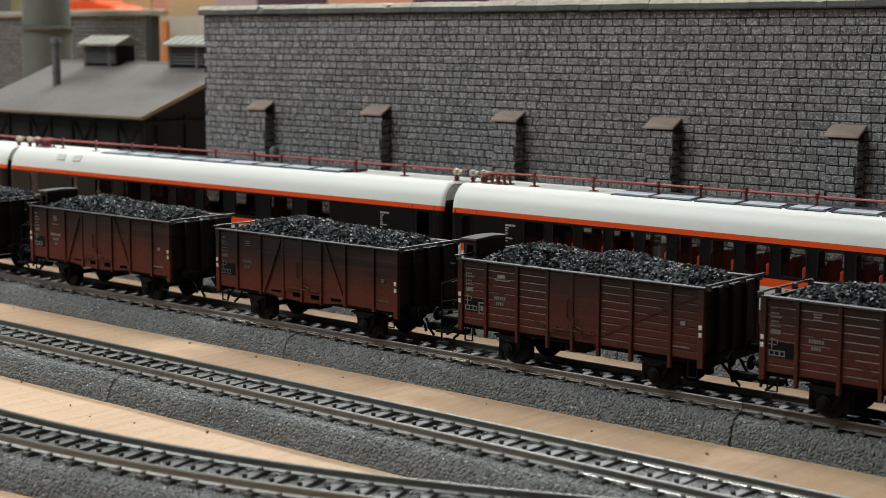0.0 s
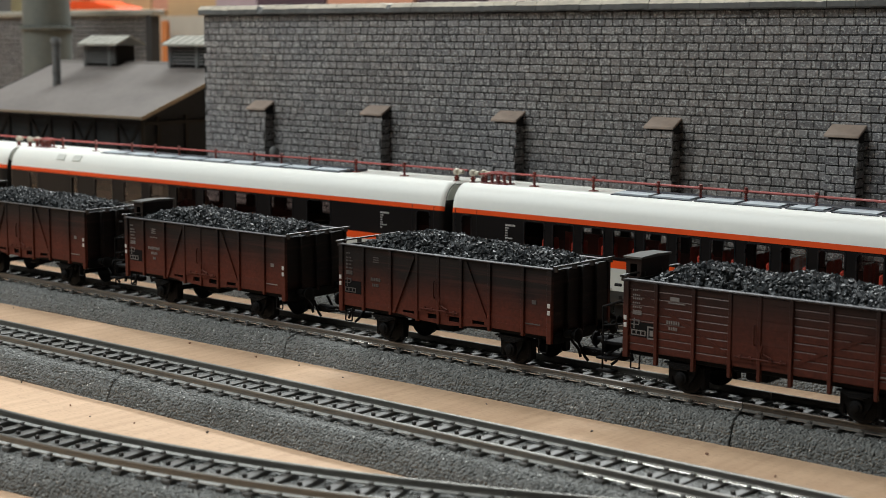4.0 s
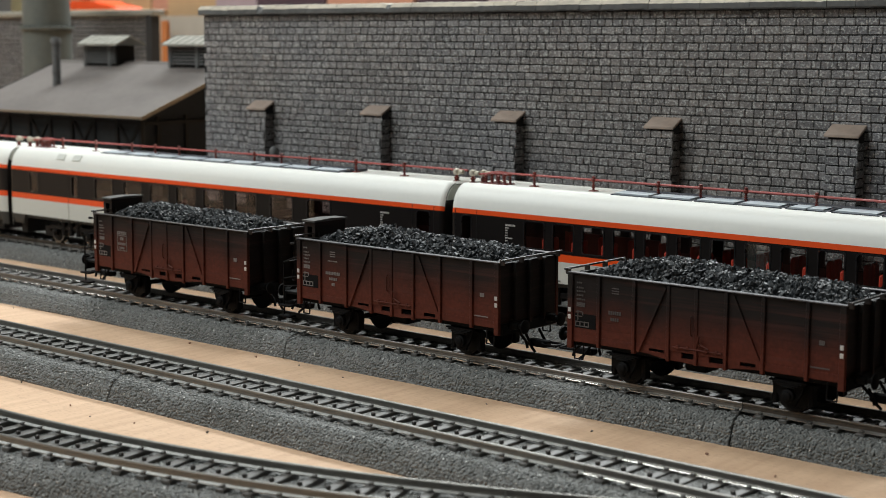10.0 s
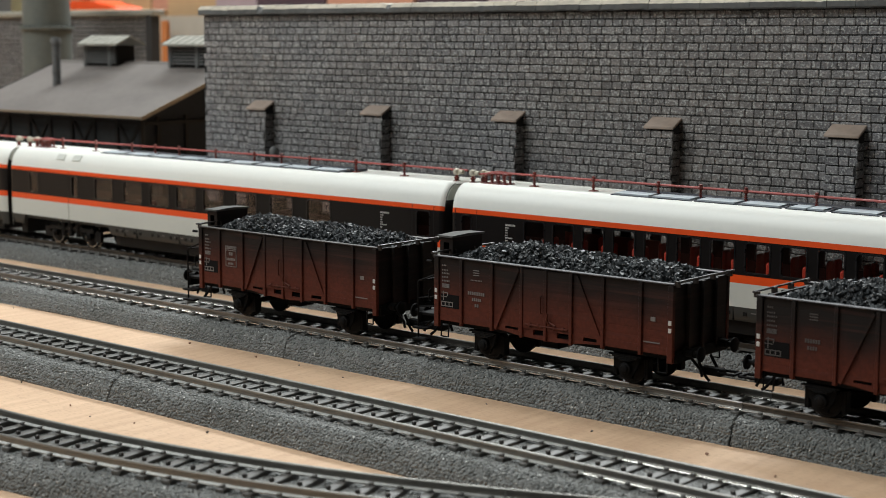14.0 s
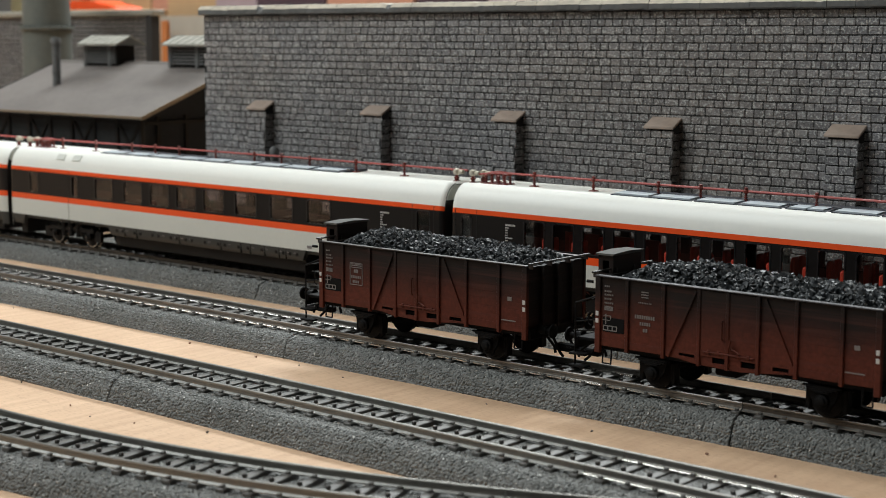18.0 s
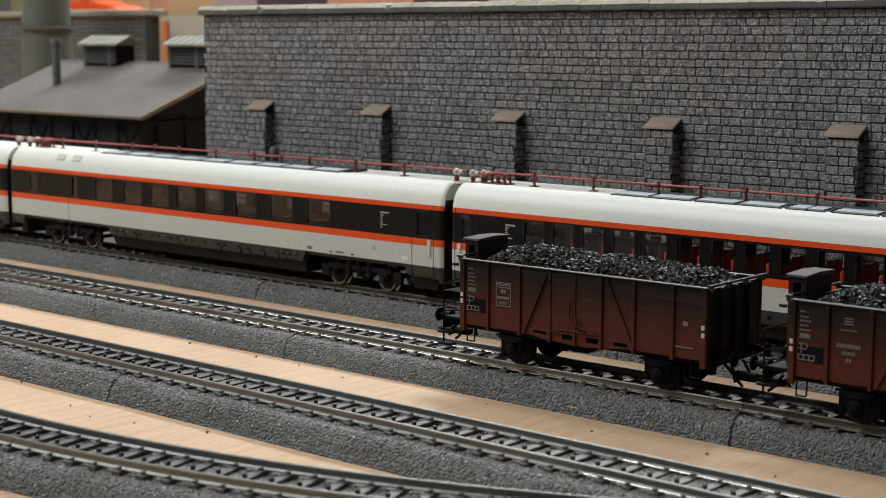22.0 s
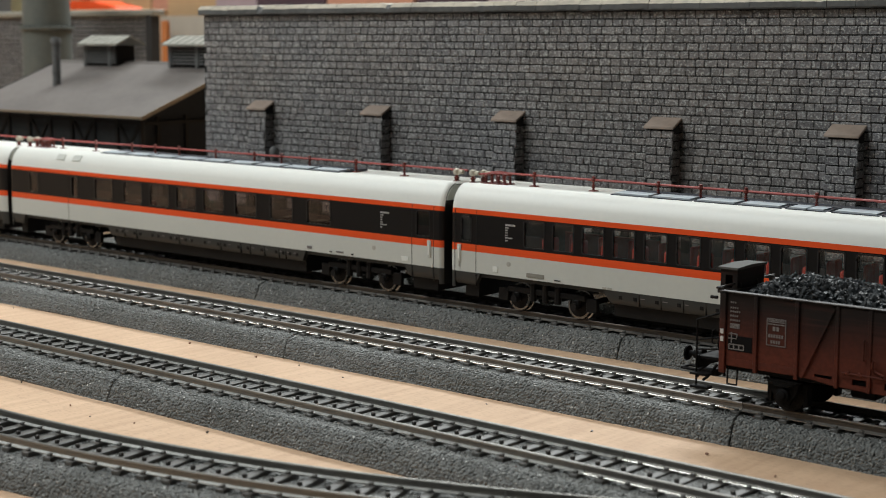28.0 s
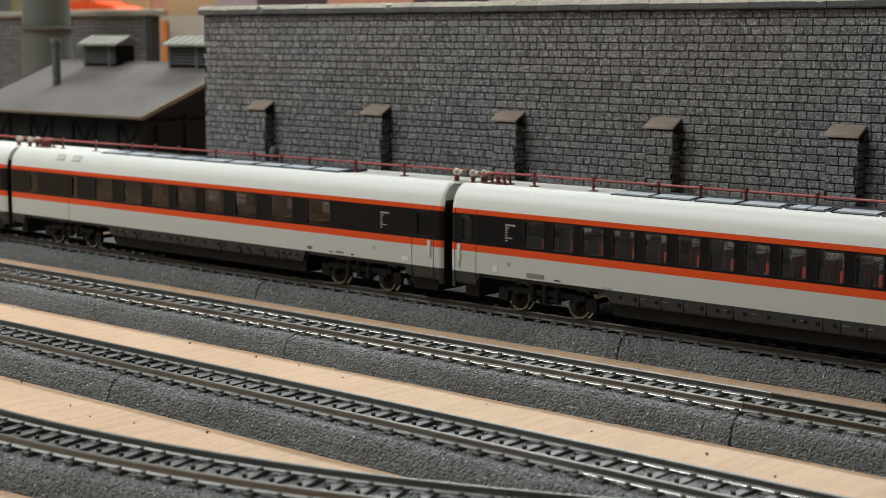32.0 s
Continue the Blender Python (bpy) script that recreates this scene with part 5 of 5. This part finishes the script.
        for ax in (19.8, 77.0):
            b = B()
            prism(b, [(ax - 5.2, 11.4), (ax + 5.2, 11.4), (ax + 4.0, 6.2), (ax + 2.2, 3.4), (ax + 2.0, 2.4), (ax - 2.0, 2.4), (ax - 2.2, 3.4), (ax - 4.0, 6.2)], "y", s * 12.2, s * 13.2)
            g = part("axle_guard", b, "frame", t, "black axle guard")
            b = B()
            turned(b, (ax, s * 13.0, 5.5), (0, s, 0), [(0, 2.2), (1.4, 2.1), (1.6, 1.5), (2.0, 1.3), (2.2, 0.8)], 12)
            part("axle_box", b, "frame", g)
            b = B()
            for k in range(4):
                soft_box(b, ax - 6 + k * 1.2, ax + 6 - k * 1.2, min(s * 13.2, s * 14.6), max(s * 13.2, s * 14.6), 9.6 - k * 0.55, 10.1 - k * 0.55, 0.1)
            part("leaf_spring", b, "frame", g)
            for dx in (-4.6, 4.6):
                b = B()
                soft_box(b, ax + dx * 1.25 - 0.8, ax + dx * 1.25 + 0.8, min(s * 8.0, s * 11.0), max(s * 8.0, s * 11.0), 2.2, 9.0, 0.3)
                part("brake_shoe", b, "frame", g)
        # small steps and marks
        for sx in (4.0, L - 4.0):
            b = B()
            bar(b, [(sx - 1.6, s * 15.2, 11.5), (sx - 1.6, s * 15.6, 6.6), (sx + 1.6, s * 15.6, 6.6), (sx + 1.6, s * 15.2, 11.5)], 0.45)
            part("step", b, "frame", t)
    for xe, q in ((0.0, -1), (L, 1)):
        b = B()
        xa, xb = (0.2, 1.3) if q < 0 else (L - 1.3, L - 0.2)
        box(b, xa, xb, -W2 + 1.5, W2 - 1.5, FLOOR - 0.6, TOP - 0.6)
        part("end_wall", b, "bodyend", t, "end wall with coal dust, painted darker for its shade")
        for y in (-8, 0, 8):
            b = B()
            soft_box(b, xe + (0.1 if q > 0 else -0.7) - 0.3, xe + (0.7 if q > 0 else -0.1) + 0.3 - 0.0, y - 0.6, y + 0.6, FLOOR, TOP - 0.6, 0.15)
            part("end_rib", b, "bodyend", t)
        b = B()
        cyl(b, (xe + q * 1.1, -W2 - 0.2, TOP + 0.75), (xe + q * 1.1, W2 + 0.6, TOP + 0.75), 0.36, 8)
        for y in (-W2 + 1.2, -5, 5, W2 - 1.2):
            soft_box(b, min(xe - q * 0.3, xe + q * 1.7), max(xe - q * 0.3, xe + q * 1.7), y - 0.35, y + 0.35, TOP - 1.0, TOP + 0.95, 0.2)
        part("end_rail", b, "rimdark", t, "dark end tipping bar")
        xs = xe + q * (9.0 if (cab and q < 0) else 0.6)
        b = B()
        soft_box(b, min(xs, xs - q * 1.4), max(xs, xs - q * 1.4), -15, 15, 9.8, 13.6, 0.3)
        part("buffer_beam", b, "frame", t, "black buffer beam")
        for y in (-10.0, 10.0):
            b = B()
            turned(b, (xs, y, 12.8), (q, 0, 0), [(0, 1.9), (0.4, 1.9), (0.5, 1.35), (3.2, 1.35), (3.3, 0.85), (5.2, 0.85), (5.3, 2.3), (5.8, 2.4), (6.1, 1.8)], 14)
            part("buffer", b, "buffer", t, "round steel buffer")
        b = B()
        soft_box(b, min(xs, xs + q * 8), max(xs, xs + q * 8), -1.8, 1.8, 4.6, 7.0, 0.5)
        bar(b, [(xs + q * 7, -2.4, 6.0), (xs + q * 12.5, -2.4, 6.0), (xs + q * 12.5, 2.4, 6.0), (xs + q * 7, 2.4, 6.0), (xs + q * 7, -2.4, 6.0)], 0.8)
        part("coupling", b, "frame", t, "black loop coupling")
        for pts in ([(xs, -2, 8.6), (xs + q * 3, -2.6, 4.4), (xs + q * 4.5, -2.8, 3.2)], [(xs, 5, 9.6), (xs + q * 2.4, 5.6, 5.4), (xs + q * 2.0, 6, 3.4)], [(xs, -6, 10), (xs + q * 3.4, -6.4, 7.2), (xs + q * 4.2, -6.6, 5.0)]):
            b = B()
            bar(b, pts, 0.8)
            part("brake_hose", b, "frame", t, "black brake hose")
    b = B()
    box(b, 1.2, L - 1.2, -W2 + 1.5, W2 - 1.5, FLOOR - 0.6, FLOOR + 0.6)
    part("floor", b, "frame", t)
    b = B()
    soft_box(b, 36, 44, -4, 4, 5.6, 9.6, 0.6)
    soft_box(b, 24, 72, -3, 3, 10.2, 11.9, 0.4)
    bar(b, [(24, 0, 6.5), (38, 0, 7.5), (73, 0, 7.5)], 0.8)
    part("brake_gear", b, "frame", t, "black brake cylinder and rods")
    for x in (0.9, L - 0.9):
        for z in (21.7, 19.4):
            b = B()
            soft_box(b, x - 0.55, x + 0.55, -W2 - 0.32, -W2 - 0.05, z, z + 1.4, 0.08)
            part("lamp_bracket", b, "bracket", t, "small white lamp bracket")
    if cab:
        b = B()
        soft_box(b, -9.0, 0.0, -14.5, 14.5, 12.6, 13.6, 0.2)
        part("platform", b, "frame", t, "brakeman's platform")
        b = B()
        for y in (-15.2, 15.2):
            bar(b, [(-8.4, y, 4.2), (-8.4, y, 24.5), (-0.4, y, 27.5)], 0.55)
            bar(b, [(-8.4, y, 18.5), (-0.4, y, 20.0)], 0.45)
            bar(b, [(-8.4, y, 15.5), (-0.4, y, 16.5)], 0.45)
        bar(b, [(-8.4, -15.2, 24.5), (-8.4, 15.2, 24.5)], 0.45)
        part("railing", b, "frame", t, "black platform railing")
        for y in (-15.6, 15.6):
            for z in (4.4, 8.4):
                b = B()
                soft_box(b, -9.6, -3.4, y - 1.6, y + 1.6, z - 0.35, z + 0.35, 0.12)
                part("footboard", b, "frame", t, "black footboard")
        b = B()
        bar(b, [(-1.4, -W2, 18.2), (-2.4, -W2, 18.6), (-2.4, -W2, 22.0), (-1.4, -W2, 22.6)], 0.4)
        bar(b, [(-1.0, -W2, 32.2), (-3.2, -W2, 32.2)], 0.9)
        part("grab_iron", b, "frame", t, "black grab iron")
        b = B()
        x0, x1, y0, y1 = -5.8, -0.1, -6.8, 9.2
        for k in range(2):
            xx = x0 if k == 0 else x1 - 0.7
            box(b, xx, xx + 0.7, y0, y1, 13.6, 39.4)
        for yy in (y0, y1 - 0.7):
            box(b, x0 + 0.7, x1 - 0.7, yy, yy + 0.7, 13.6, 33.6)
            box(b, x0 + 0.7, x1 - 0.7, yy, yy + 0.7, 37.6, 39.4)
            box(b, x0 + 0.7, x0 + 1.6, yy, yy + 0.7, 33.6, 37.6)
            box(b, x1 - 1.6, x1 - 0.7, yy, yy + 0.7, 33.6, 37.6)
        c = part("brake_cab", b, body, t, "sooty brakeman's cab with an open window")
        b = B()
        prism(b, [(y0 - 0.8, 39.4), (y0 - 0.8, 40.0), (1.2, 40.4), (y1 + 0.8, 40.0), (y1 + 0.8, 39.4)], "x", x0 - 0.5, x1 + 0.5)
        part("cab_roof", b, "cabroof", c, "worn cab roof")
    b = B()
    box(b, 2.6, 10.6, -W2 + 0.47, -W2 + 0.64, 16.8, 21.4)
    part("black_panel", b, "frame", t, "black panel behind the load table")
    marks(t, prints, "white lettering as plain bars", "printdim" if body == "bodydark" else "print")
    wheels = []
    for ax in (19.8, 77.0):
        b = B()
        cyl(b, (0, -12.8, 0), (0, 12.8, 0), 1.0, 8)
        w = part("wheelset", b, "wheel", t, "dark wheelset with worn rims")
        for s in (-1, 1):
            b = B()
            turned(b, (0, s * 7.3, 0), (0, s, 0), [(0, 5.9), (0.7, 5.9), (0.8, 5.5), (2.9, 5.35), (2.9, 4.5), (2.6, 4.4), (2.5, 1.6), (3.2, 1.4), (3.4, 0.5)], 24)
            for k in range(2):
                a = math.pi * k
                cyl(b, (3.0 * math.cos(a), s * 9.6, 3.0 * math.sin(a)), (3.0 * math.cos(a), s * 10.0, 3.0 * math.sin(a)), 0.6, 8)
            part("wheel", b, "wheel", w, "dark disc wheel")
        w.location = Vector((ax, 0, 5.5)) * MM
        wheels.append((w, ax))
    return t, wheels


def std_marks(top_panel, black=True):
    r = []
    # load table, then the number panel
    for k, (w, z) in enumerate(((2.4, 31.0), (3.0, 29.4), (3.6, 28.3), (2.6, 27.0), (3.4, 25.7))):
        r += letters(3.2, z, int(w / 0.62), 0.38, 0.5)
    # a shaded maker's plate
    r += [(3.2, 23.6 + 0.36 * k, 3.2, 0.26) for k in range(4)]
    r += frame_rect(2.8, 17.2, 5.2, 1.7, 0.3) + [(4.4, 17.5, 0.35, 1.1), (6.1, 17.5, 0.35, 1.1), (3.6, 19.2, 0.3, 3.2), (2.6, 20.4, 2.8, 0.25), (2.9, 21.8, 2.6, 0.25), (5.4, 20.9, 0.3, 1.1)]
    return r + top_panel + [(84.8, 15.4, 6.0, 0.35), (87.4, 22.2, 1.7, 1.3)]


P_DB = frame_rect(15.2, 20.0, 6.2, 8.0, 0.22) + letters(17.2, 24.4, 2, 0.8, 1.2) + letters(15.8, 22.4, 6, 0.52, 0.95) + letters(16.6, 20.7, 4, 0.5, 0.9) + [(15.6, 26.2, 5.4, 0.25), (15.6, 26.9, 5.4, 0.25), (15.6, 27.4, 5.4, 0.2)]
P_CITY = letters(14.6, 22.4, 9, 0.5, 1.1) + letters(16.4, 20.4, 5, 0.5, 1.0) + letters(17.6, 18.4, 2, 0.6, 1.0) + [(16.8, 29.0, 2.6, 0.3), (16.8, 29.8, 2.6, 0.3), (16.8, 30.6, 2.6, 0.3)] + letters(15.8, 27.2, 8, 0.3, 0.4)
P_NUM = letters(15.4, 22.4, 6, 0.5, 1.1) + letters(16.2, 20.4, 4, 0.5, 1.0) + [(16.6, 29.0, 2.6, 0.3), (16.6, 29.8, 2.6, 0.3), (16.6, 30.6, 2.6, 0.3)]
P_BROWN = letters(15.4, 22.0, 6, 0.5, 1.1) + letters(16.2, 20.2, 4, 0.5, 1.0) + [(15.8, 28.4, 6.0, 0.3), (16.6, 29.2, 3.2, 1.2)] + frame_rect(8.6, 16.4, 3.0, 4.0, 0.45) + [(9.5, 17.4, 1.2, 1.8)]

WAGONS = [
    ("weathered oxide-red open wagon with brake cab, full of coal", "body", True, False, std_marks(P_DB)),
    ("sooty oxide-red open wagon with brake cab, full of coal", "body", True, False, std_marks(P_CITY)),
    ("heavily sooted oxide-red open wagon without cab, full of coal", "bodydark", False, False, std_marks(P_NUM)),
    ("brown planked open wagon with brake cab, full of coal", "bodybrown", True, True, std_marks(P_BROWN)),
    ("brown planked open wagon without cab, full of coal", "bodybrown", False, True, std_marks(P_NUM)),
]


def heap(x, y, bumps):
    """Height of the coal over the wagon's floor line."""
    e = min(1.0, (x - 1.5) / 14.0, (L - 1.5 - x) / 12.0)
    a = min(1.0, (W2 - 1.5 - abs(y)) / 9.0)
    h = 31.0 + 5.2 * math.sin(max(0, e) * math.pi / 2) * (0.35 + 0.65 * math.sin(max(0, a) * math.pi / 2))
    for bx, w, k in bumps:
        h += k * math.exp(-((x - bx) / w) ** 2) * max(0, a)
    return h + noise.noise(Vector((x * 0.12, y * 0.12, bumps[0][0]))) * 1.0


def chunk(r, size):
    """A broken piece of coal: a jittered, flattened octahedral lump."""
    pts = []
    for q in ((1, 0, 0), (0, 1, 0), (-1, 0, 0), (0, -1, 0), (0, 0, 1), (0, 0, -1), (0.6, 0.6, 0.6), (-0.6, -0.6, 0.6)):
        pts.append(Vector(q) * size * r.uniform(0.65, 1.15))
    for v in pts:
        v.z *= 0.72
    fs = [(0, 6, 4), (0, 1, 6), (1, 4, 6), (1, 2, 4), (2, 7, 4), (2, 3, 7), (3, 4, 7), (3, 0, 4), (1, 0, 5), (2, 1, 5), (3, 2, 5), (0, 3, 5)]
    rot = Euler((r.uniform(0, 6.3), r.uniform(0, 6.3), r.uniform(0, 6.3))).to_matrix()
    return [rot @ v for v in pts], fs


def coal_mesh(seed, bumps):
    r = random.Random(seed)
    verts, faces = [], []
    nx, ny = 60, 22
    for i in range(nx + 1):
        for j in range(ny + 1):
            x = 1.4 + (L - 2.8) * i / nx
            y = (-W2 + 1.6) + (2 * W2 - 3.2) * j / ny
            verts.append((x, y, heap(x, y, bumps) - 0.9))
    for i in range(nx):
        for j in range(ny):
            a = i * (ny + 1) + j
            faces.append((a, a + ny + 1, a + ny + 2, a + 1))
    for k in range(3800):
        x, y = r.uniform(2.2, L - 2.2), r.uniform(-W2 + 2.2, W2 - 2.2)
        c, f = chunk(r, r.uniform(0.5, 1.2) if r.random() < 0.85 else r.uniform(1.1, 1.5))
        z = heap(x, y, bumps) + r.uniform(-0.6, 0.6)
        n = len(verts)
        verts += [(x + v.x, y + v.y, z + v.z) for v in c]
        faces += [[i + n for i in q] for q in f]
    return data_mesh("coal", verts, faces, "coal", False)


BUMPS = [[(24, 12, 1.7), (58, 9, 0.8)], [(30, 13, 2.2), (66, 10, 0.4)], [(30, 14, 2.4), (60, 14, 0.8)], [(24, 11, 2.4), (54, 10, 2.0)], [(40, 16, 2.2), (74, 10, 1.0)]]
ROLLING = []
for i, (label, body, cab, planks, prints) in enumerate(WAGONS):
    ob, wheels = wagon(label, body, cab, planks, prints, i, "rimdark" if i in (0, 4) else "rim")
    load = part("coal_load", coal_mesh(40 + i, BUMPS[i]), None)
    tagged(load, "heaped load of glossy black coal lumps", "coal", "coal loads in the wagons", "stuff")
    ROLLING.append((ob, load, wheels, i))

CRUMBS = [(-582.8, -24.3), (-411.9, -117.4), (-462.9, -24.5), (-375.2, -28.7), (-224.9, -32.4), (-378, -118), (-351.9, -111), (-395.2, -122), (-424.1, -25.3), (-265.3, -32.5), (-401.1, -25), (-453.1, -108), (-198.8, -40), (-311.8, -26.4)]
# crumbs and chips lying on the board
rk = random.Random(3)
for x, y in CRUMBS:
    b = B()
    c, f = chunk(rk, rk.uniform(0.4, 0.75))
    vs = [b.verts.new((v.x, v.y, v.z * 0.7)) for v in c]
    for q in f:
        b.faces.new([vs[i] for i in q])
    low = min(v.co.z for v in b.verts)
    tagged(part("ballast_crumb", b, "toybrown" if rk.random() < 0.4 else "sleeper", None, "", (x, y, BOARD - low)), "small dark crumb lying on the bare plywood", "crumb", "crumbs on the board")

# ---- things on the far side of the layout ----
toy = thing("toy_car", (-1633, 812, 0), "orange toy car on a carton behind the layout", "toy car")
bm = B()
b2 = B()
prism(b2, [(-62, 141), (62, 141), (60, 145), (34, 147.5), (18, 152.5), (-30, 153), (-52, 148), (-62, 145.5)], "y", -22, 22)
bmesh.ops.bevel(b2, geom=b2.edges[:], offset=1.4, segments=2, affect="EDGES")
join(bm, b2)
part("body", bm, "toyorange", toy, "orange plastic body")
bm = B()
prism(bm, [(-26, 148), (30, 148), (17, 151.6), (-22, 152)], "y", -22.4, -21.9)
part("side_window", bm, "toyorange", toy)


def carton(x0, x1, y0, y1, z1, colour, label):
    b = B()
    soft_box(b, x0, x1, y0, y1, BOARD, z1, 1.0)
    tagged(part("carton", b, colour), label, "carton", "cartons behind the layout")


carton(-1720, -1500, 780, 850, 141, "toybeige", "tan carton under an orange toy car")
carton(-1495, -1400, 810, 890, 210, "toybeige", "tall tan carton at the back of the board")
carton(-1900, -1775, 860, 940, 170, "olive", "olive patterned carton at the back of the board")
carton(-1772, -1640, 900, 960, 190, "toybeige", "beige carton at the back of the board")
carton(-1636, -1500, 900, 960, 180, "salmon", "salmon carton at the back of the board")
carton(-1395, -1325, 800, 880, 170, "lilac", "lilac carton at the back of the board")
carton(-1322, -1215, 800, 880, 172, "plum", "dark plum carton at the back of the board")
carton(-1212, -1085, 800, 880, 175, "salmon", "salmon carton at the back of the board")
carton(-1080, -990, 800, 880, 170, "plum", "dark plum carton at the back of the board")
carton(-985, -640, 800, 880, 171, "lilac", "long lilac carton at the back of the board")
carton(-1459, -1450, 770, 777, 127, "rust", "thin orange post carton behind the shed")
fence = thing("picket_fence", (0, 0, 0), "white picket fence behind the shed", "fence")
for k in range(16):
    b = B()
    x = -1484 + k * 6.2
    prism(b, [(x, BOARD), (x + 4.2, BOARD), (x + 4.2, 130), (x + 2.1, 133.5), (x, 130)], "y", 790, 792)
    part("picket", b, "toywhite", fence)
for z in (60, 120):
    b = B()
    box(b, -1486, -1384, 792.1, 794, z, z + 4)
    part("rail", b, "toywhite", fence)


def motions():
    """The wagons roll on their wheels at an even pace; the loads go with them."""
    for ob, load, wheels, i in ROLLING:
        rows = [(t, pose(TRAIN_START + WAGON_PITCH * i + WAGON_SHIFT[i] + TRAIN_PACE * t + late, 0, 0)) for t, late in TRAIN_DRIFT]
        walk(ob, rows)
        walk(load, rows)
        for w, ax in wheels:
            spin = math.degrees(TRAIN_PACE / 0.00545)
            walk(w, [(k * 0.4, pose(ax * MM, 0, 5.5 * MM, 0, spin * k * 0.4, 0)) for k in range(81)])


motions()
